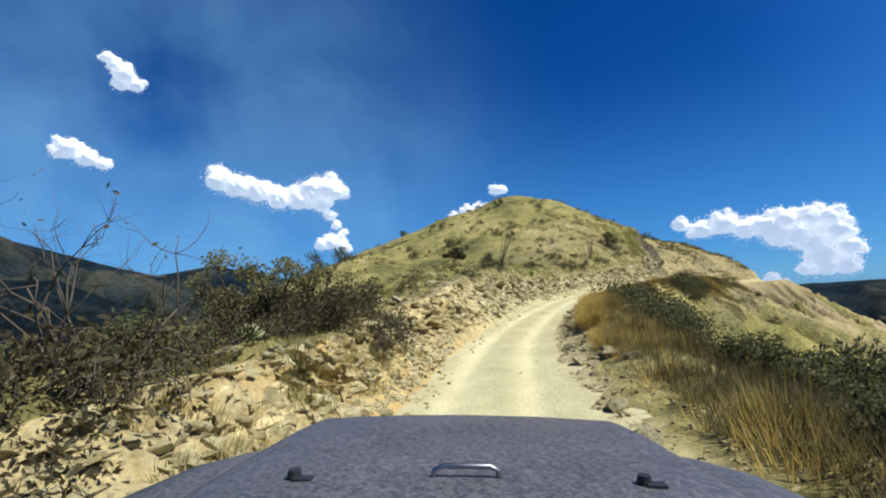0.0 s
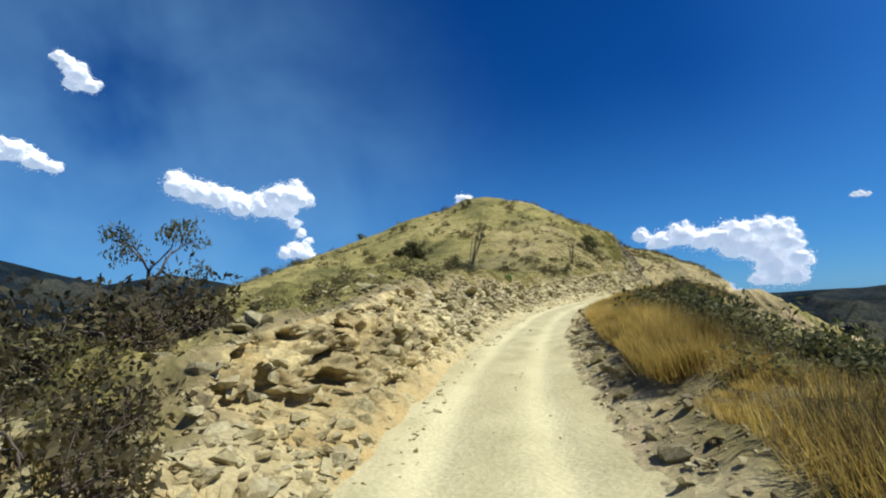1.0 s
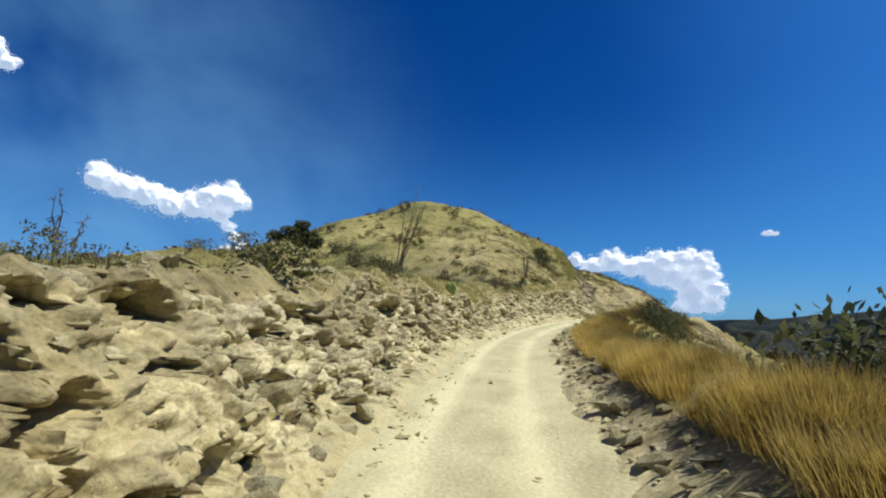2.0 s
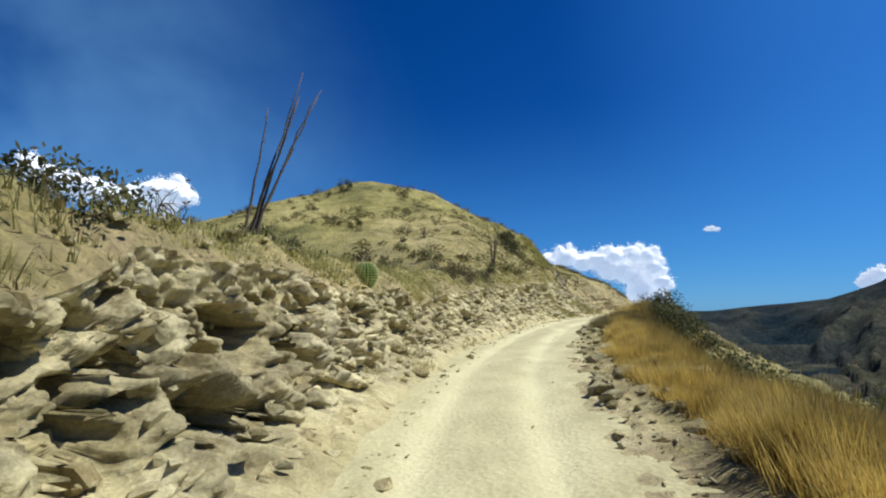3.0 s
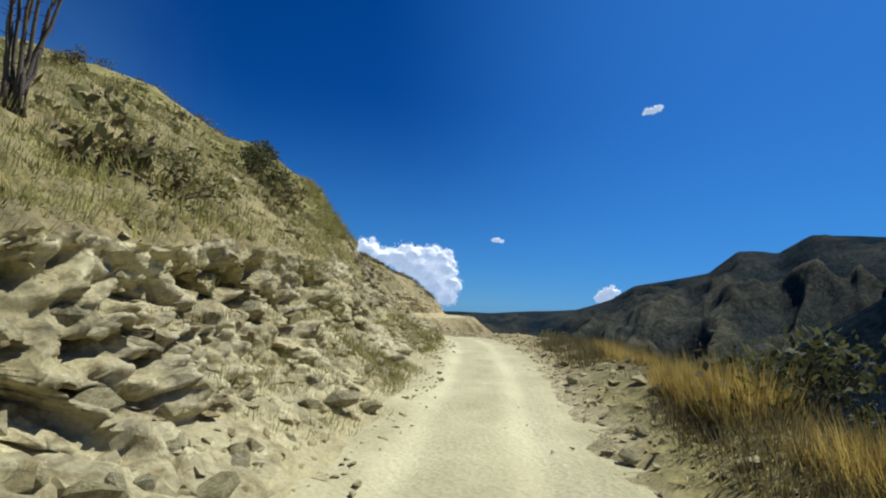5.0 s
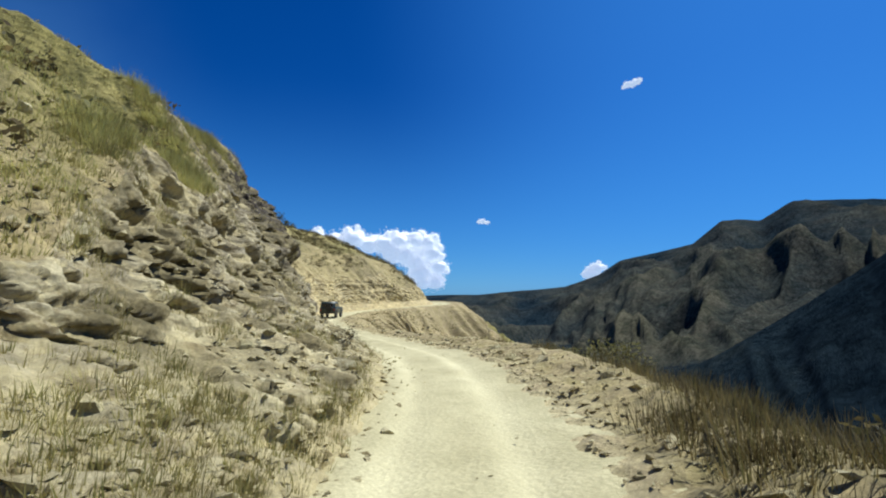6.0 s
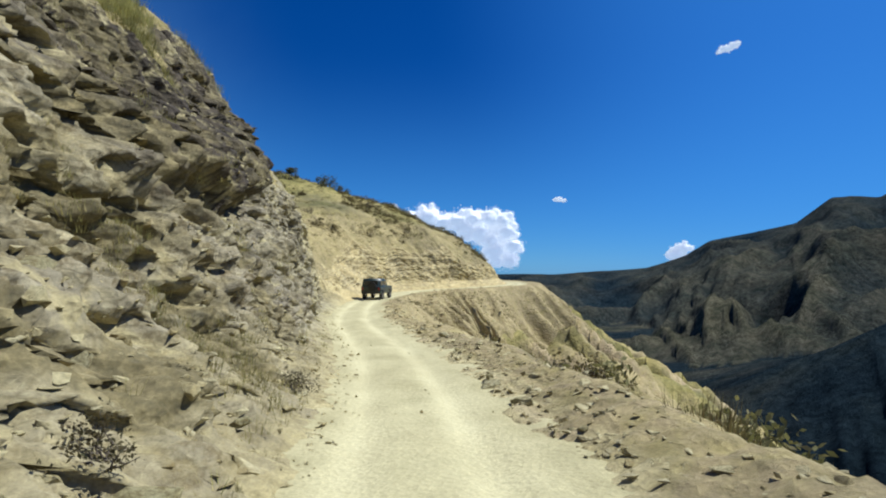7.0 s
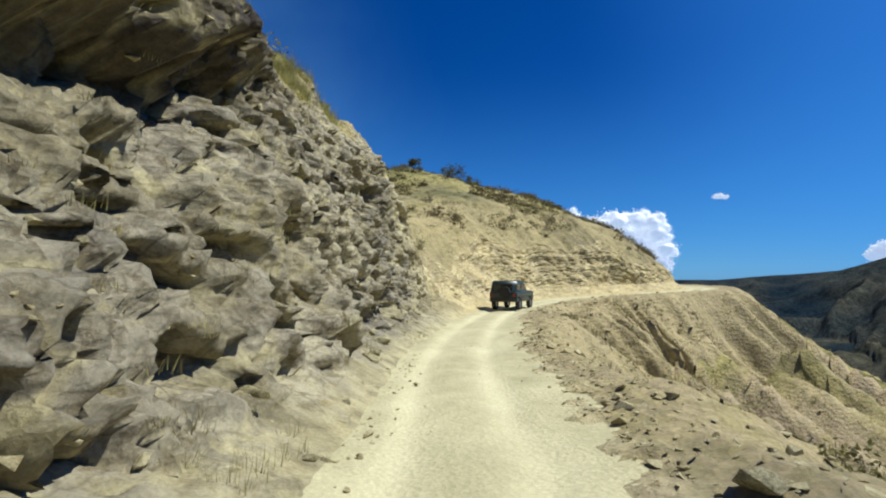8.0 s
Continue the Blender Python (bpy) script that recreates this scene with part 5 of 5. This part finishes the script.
def ocotillo(name, label, seed, height, stems, spread, category="ocotillo"):
    """A bundle of long thorny wands from one foot."""
    rng = np.random.RandomState(seed)
    root = new(name)
    for _ in range(stems):
        a, r = rng.uniform(0, math.tau), spread * rng.uniform(0.3, 1)
        h = height * rng.uniform(0.65, 1)
        bm = bmesh.new()
        pts = [(0.08 * math.cos(a) + r * math.cos(a) * t ** 1.4 + rng.normal(0, 0.02), 0.08 * math.sin(a) + r * math.sin(a) * t ** 1.4 + rng.normal(0, 0.02), -0.1 + h * t) for t in np.linspace(0, 1, 9)]
        tube(bm, pts, [(0.010 + 0.006 * height) * (1 - 0.75 * t) for t in np.linspace(0, 1, 9)], 6)
        for _ in range(26):
            t = rng.uniform(0.1, 0.98)
            k = int(t * 8)
            p = Vector(pts[k]).lerp(Vector(pts[k + 1]), t * 8 - k)
            w = Vector(rng.normal(0, 1, 3)).normalized() * 0.09
            tube(bm, [p, p + w], [0.008, 0.002], 3)
        part("stem", bm, M_TWIG, root)
    return tagged(root, label, category)


def barrel_cactus():
    root = new("barrel_cactus")
    bm = bmesh.new()
    ribs, rows = 22, 14
    rings = []
    for j in range(rows + 1):
        t = j / rows
        ang = math.pi * (0.04 + 0.92 * t) - math.pi / 2
        z, rad = 0.36 * math.sin(ang) * 1.15 + 0.36, 0.30 * math.cos(ang) ** 0.8
        rings.append([bm.verts.new(((rad * (1 if k % 2 else 0.84)) * math.cos(k * math.pi / ribs), (rad * (1 if k % 2 else 0.84)) * math.sin(k * math.pi / ribs), z)) for k in range(2 * ribs)])
    for lo, hi in zip(rings, rings[1:]):
        for k in range(2 * ribs):
            bm.faces.new((lo[k], lo[(k + 1) % (2 * ribs)], hi[(k + 1) % (2 * ribs)], hi[k]))
    bm.faces.new(rings[0][::-1]), bm.faces.new(rings[-1])
    part("body", bm, plain("cactus_green", (0.16, 0.26, 0.05), 0.6, 0, 0.25, 12), root)
    bm = bmesh.new()
    for k in range(1, 2 * ribs, 2):
        for j in range(1, rows):
            p, a = rings_point(j / rows, k, ribs), k * math.pi / ribs
            for w in (-0.5, 0.0, 0.5):
                d = Vector((math.cos(a + w), math.sin(a + w), 0.25 * w))
                tube(bm, [p, p + d * 0.05], [0.012, 0.004], 3)
    part("spine_cover", bm, plain("spine_straw", (0.70, 0.66, 0.34), 0.7, 0, 0.2), root, "straw-coloured rows of spines")
    return tagged(root, "round ribbed green barrel cactus on the bank edge", "cactus")


def rings_point(t, k, ribs):
    ang = math.pi * (0.04 + 0.92 * t) - math.pi / 2
    rad = 0.30 * math.cos(ang) ** 0.8
    return Vector((rad * math.cos(k * math.pi / ribs), rad * math.sin(k * math.pi / ribs), 0.36 * math.sin(ang) * 1.15 + 0.36))


def agave(name, label, seed, leaves, length, mat):
    rng = np.random.RandomState(seed)
    root = new(name)
    for i in range(leaves):
        a, up = i * 2.4 + rng.normal(0, 0.1), rng.uniform(0.5, 2.2)
        bm = bmesh.new()
        d = Vector((math.cos(a), math.sin(a), up)).normalized()
        side = d.cross(Vector((0, 0, 1))).normalized()
        out = []
        for t, w in ((0, 0.022), (0.4, 0.032), (0.8, 0.016), (1, 0.002)):
            p = d * length * t * rng.uniform(0.95, 1.05) - Vector((0, 0, 0.10 * t * t))
            out.append((bm.verts.new(p - side * w), bm.verts.new(p - Vector((0, 0, w * 0.5))), bm.verts.new(p + side * w)))
        for lo, hi in zip(out, out[1:]):
            for k in range(2):
                bm.faces.new((lo[k], lo[k + 1], hi[k + 1], hi[k]))
        part("leaf", bm, mat, root)
    return tagged(root, label, "agave")


def build_plants():
    cactus = put(barrel_cactus(), 6.95, 40.35, 20, 1.0, 0.03)
    cactus.scale = (0.86, 0.86, 0.72)
    put(ocotillo("ocotillo", "tall bare ocotillo with long dark thorny wands", 11, 4.6, 6, 0.9), 4.43, 39.7, 0).matrix_basis @= pose(0, 0, 0, 0, 14, 0)
    put(ocotillo("ocotillo", "dark bundle of upright bare ocotillo stems on the slope", 12, 3.0, 9, 0.55), 17.05, 58.05, 0)
    put(ocotillo("ocotillo", "small bare ocotillo on the edge of the bank", 13, 1.3, 5, 0.5), -1.7, 26.4, 0)
    put(make_shrub("tree", "small dark flat-topped tree standing on the shelf", "tree", 302, 2.0, 1, M_LEAF, 1100, 0.045, 0.42, 0.35, 3, 0.09, 0.4), -4.4, 19.0, 0).scale = (0.78, 0.78, 1.3)
    put(make_shrub("tree", "spreading grey-green thorn tree with a rounded crown", "tree", 314, 1.6, 3, M_OLIVE, 5200, 0.04, 0.30, 0.8, 3, 0.06, 0.6), -3.83, 10.5, 0, 1.0)
    put(make_shrub("tree", "small dark umbrella-shaped tree on the skyline", "tree", 230, 2.1, 1, M_LEAF, 4200, 0.06, 0.34, 0.45, 3, 0.08, 0.5), 0.95, 35.3, 0, 0.85)
    put(make_shrub("tree", "round dark green tree on the hill shoulder", "tree", 44, 2.6, 3, M_LEAF, 3600, 0.08, 0.5, 0.5, 3, 0.09, 0.8), 23.8, 71.1, 0)
    put(make_shrub("tree", "large dark green tree below the road", "tree", 45, 5.0, 3, M_LEAF, 5200, 0.13, 0.8, 0.5, 3, 0.16, 0.8), 32.0, 40.5, 0)
    put(make_shrub("shrub", "tall bare dark twiggy shrub close to the road", "shrub", 46, 2.0, 7, M_BROWN, 60, 0.03, 0.12, 0.35, 3, 0.022), -3.4, 4.6, 0)
    put(make_shrub("tree", "dark bush on the far ridge line", "tree", 47, 2.0, 3, M_LEAF, 1800, 0.09, 0.5, 0.5, 2, 0.08, 0.8), 54.1, 147.3, 0)
    m_agave = plain("agave_green", (0.16, 0.22, 0.07), 0.6, 0, 0.3)
    put(agave("agave", "spiky yellow-green agave beside the bank", 51, 22, 0.55, m_agave), -3.3, 6.6, 0)
    put(agave("agave", "spiky yellow-green agave beside the bank", 52, 18, 0.45, m_agave), -2.9, 7.3, 0)


build_plants()


# ---- vehicles ----
def wheel(root, x, y, z, radius=0.4, width=0.26):
    bm = bmesh.new()
    ring = []
    for prof_y, prof_r in ((-0.5, 0.62), (-0.5, 0.9), (-0.38, 1.0), (0.38, 1.0), (0.5, 0.9), (0.5, 0.62)):
        ring.append([bm.verts.new((prof_y * width, radius * prof_r * math.cos(k * math.tau / 28), radius * prof_r * math.sin(k * math.tau / 28))) for k in range(28)])
    for lo, hi in zip(ring, ring[1:] + ring[:1]):
        for k in range(28):
            bm.faces.new((lo[k], lo[(k + 1) % 28], hi[(k + 1) % 28], hi[k]))
    tyre = part("wheel", bm, M_RUBBER, root)
    tyre.location = (x, y, z)
    bm = bmesh.new()
    made = bmesh.ops.create_cone(bm, cap_ends=True, segments=20, radius1=radius * 0.62, radius2=radius * 0.55, depth=width * 0.8)["verts"]
    bmesh.ops.rotate(bm, cent=(0, 0, 0), matrix=Matrix.Rotation(math.pi / 2, 3, "Y"), verts=made)
    part("rim", bm, M_STEEL, tyre)


def loft(bm, sections):
    """A skin through cross-sections of equal length."""
    rows = [[bm.verts.new(p) for p in sec] for sec in sections]
    for lo, hi in zip(rows, rows[1:]):
        for k in range(len(lo) - 1):
            f = bm.faces.new((lo[k], lo[k + 1], hi[k + 1], hi[k]))
            f.smooth = True
    return rows


def start_vehicle():
    """The open off-road vehicle standing where the drive begins; its origin is on the ground under the driver's eye."""
    root = new("offroad_vehicle")
    top = 1.27
    bm = bmesh.new()
    secs = []
    for y, half, z in ((0.78, 0.74, top + 0.035), (1.1, 0.72, top + 0.03), (1.5, 0.69, top + 0.02), (1.9, 0.655, top + 0.005), (2.12, 0.63, top - 0.012), (2.2, 0.615, top - 0.04), (2.23, 0.60, top - 0.10)):
        secs.append([(half * f, y + (0.0 if abs(f) < 0.9 else -0.01), z - d) for f, d in ((-1.0, 0.13), (-0.99, 0.045), (-0.955, 0.012), (-0.9, 0.0), (-0.45, -0.012), (0, -0.016), (0.45, -0.012), (0.9, 0.0), (0.955, 0.012), (0.99, 0.045), (1.0, 0.13))])
    loft(bm, secs)
    part("hood", bm, M_PAINT, root, "dusty dark grey sheet-metal hood")
    for side in (-1, 1):
        bm = bmesh.new()
        secs = []
        for y, inner, outer, z in ((0.62, 0.74, 1.10, top - 0.06), (1.0, 0.72, 1.10, top - 0.07), (1.5, 0.69, 1.06, top - 0.085), (1.85, 0.66, 1.0, top - 0.10), (2.05, 0.64, 0.93, top - 0.125), (2.17, 0.62, 0.84, top - 0.19)):
            secs.append([(side * (inner + (outer - inner) * f), y, z - d) for f, d in ((-0.05, 0.02), (0.3, 0.0), (0.7, 0.005), (0.92, 0.02), (1.0, 0.07), (1.0, 0.2))])
        loft(bm, secs)
        part("fender", bm, M_PAINT, root, "dusty grey front fender")
        bm = bmesh.new()
        made = bmesh.ops.create_cone(bm, cap_ends=True, segments=16, radius1=0.021, radius2=0.015, depth=0.03)["verts"]
        bmesh.ops.translate(bm, vec=(side * 0.435, 1.33, top + 0.04), verts=made)
        made = box(bm, (side * 0.435 + 0.025, 1.32, top + 0.03), (0.05, 0.03, 0.02), 0.004)
        part("hood_bumper", bm, M_BLACK, root, "small black rubber stop on the hood")
        bm = bmesh.new()
        box(bm, (side * 0.80, 0.2, 0.92), (0.10, 1.3, 0.5), 0.03)
        part("side_panel", bm, M_PAINT, root)
    bm = bmesh.new()
    tube(bm, [(-0.085, 1.34, top + 0.02), (-0.08, 1.34, top + 0.055), (-0.06, 1.34, top + 0.065), (0.06, 1.34, top + 0.065), (0.08, 1.34, top + 0.055), (0.085, 1.34, top + 0.02)], [0.0075] * 6, 8)
    part("tie_down_loop", bm, M_STEEL, root, "bare metal loop on the hood centre line")
    bm = bmesh.new()
    box(bm, (0, 2.18, 0.95), (1.2, 0.06, 0.5), 0.02)
    part("grille", bm, M_PAINT, root)
    bm = bmesh.new()
    box(bm, (0, 2.42, 0.68), (1.6, 0.14, 0.18), 0.03)
    part("bumper", bm, M_BLACK, root)
    bm = bmesh.new()
    box(bm, (0, 1.5, 0.85), (1.1, 1.3, 0.5), 0.03)
    box(bm, (0, -0.4, 0.62), (1.5, 2.6, 0.14), 0.02)
    part("chassis", bm, M_BLACK, root)
    for x in (-0.78, 0.78):
        for y in (1.75, -0.75):
            wheel(root, x, y, 0.4)
    return tagged(root, "open off-road vehicle with a dusty dark grey hood", "vehicle")


def car_ahead():
    root = new("off_road_car")
    bm = bmesh.new()
    box(bm, (0, 0, 0.83), (1.78, 4.1, 0.62), 0.09)
    box(bm, (0, 1.2, 1.12), (1.55, 1.4, 0.12), 0.05)
    part("body", bm, M_GREENCAR, root)
    bm = bmesh.new()
    secs = []
    for z, half, y0, y1 in ((1.12, 0.84, -2.0, 0.55), (1.5, 0.78, -1.95, 0.30), (1.78, 0.72, -1.88, 0.10), (1.84, 0.66, -1.78, 0.0)):
        secs.append([(-half, y0, z), (half, y0, z), (half, y1, z), (-half, y1, z), (-half, y0, z)])
    rows = loft(bm, secs)
    bm.faces.new(rows[-1][:4])
    part("cabin", bm, M_GREENCAR, root)
    bm = bmesh.new()
    box(bm, (0, -1.985, 1.45), (1.2, 0.02, 0.42), 0.005)
    part("rear_window", bm, M_GLASSDARK, root)
    for side in (-1, 1):
        for y, ln in ((-1.35, 0.8), (-0.35, 0.85)):
            bm = bmesh.new()
            box(bm, (side * 0.805, y, 1.45), (0.03, ln, 0.38), 0.005, None)
            part("side_window", bm, M_GLASSDARK, root)
        bm = bmesh.new()
        box(bm, (side * 0.74, -2.06, 0.95), (0.14, 0.04, 0.24), 0.01)
        part("tail_light", bm, M_RED, root, "red tail light")
        bm = bmesh.new()
        box(bm, (side * 0.91, 1.3, 0.80), (0.12, 0.95, 0.1), 0.03)
        part("fender_flare", bm, M_BLACK, root)
        bm = bmesh.new()
        box(bm, (side * 0.91, -1.25, 0.80), (0.12, 0.95, 0.1), 0.03)
        part("fender_flare", bm, M_BLACK, root)
    bm = bmesh.new()
    box(bm, (0, -2.14, 0.62), (1.6, 0.16, 0.16), 0.03)
    part("bumper", bm, M_BLACK, root)
    for x in (-0.78, 0.78):
        for y in (1.3, -1.25):
            wheel(root, x, y, 0.39, 0.39, 0.25)
    bm = bmesh.new()
    made = bmesh.ops.create_cone(bm, cap_ends=True, segments=28, radius1=0.36, radius2=0.36, depth=0.22)["verts"]
    bmesh.ops.rotate(bm, cent=(0, 0, 0), matrix=Matrix.Rotation(math.pi / 2, 3, "X"), verts=made)
    bmesh.ops.bevel(bm, geom=[e for e in bm.edges if e.calc_length() < 0.2], offset=0.04, segments=2, affect="EDGES")
    bmesh.ops.translate(bm, vec=(0.15, -2.16, 1.15), verts=bm.verts)
    part("spare_wheel", bm, M_RUBBER, root)
    return tagged(root, "dark green off-road car driving away in the dust", "car")


van = start_vehicle()
van.matrix_basis = pose(-0.10, 0, 0.03, 1.2, 3.0, -2.5)
ahead = car_ahead()
ahead.matrix_basis = pose(53.9, 113.4, 2.2, 0, 0, -40)
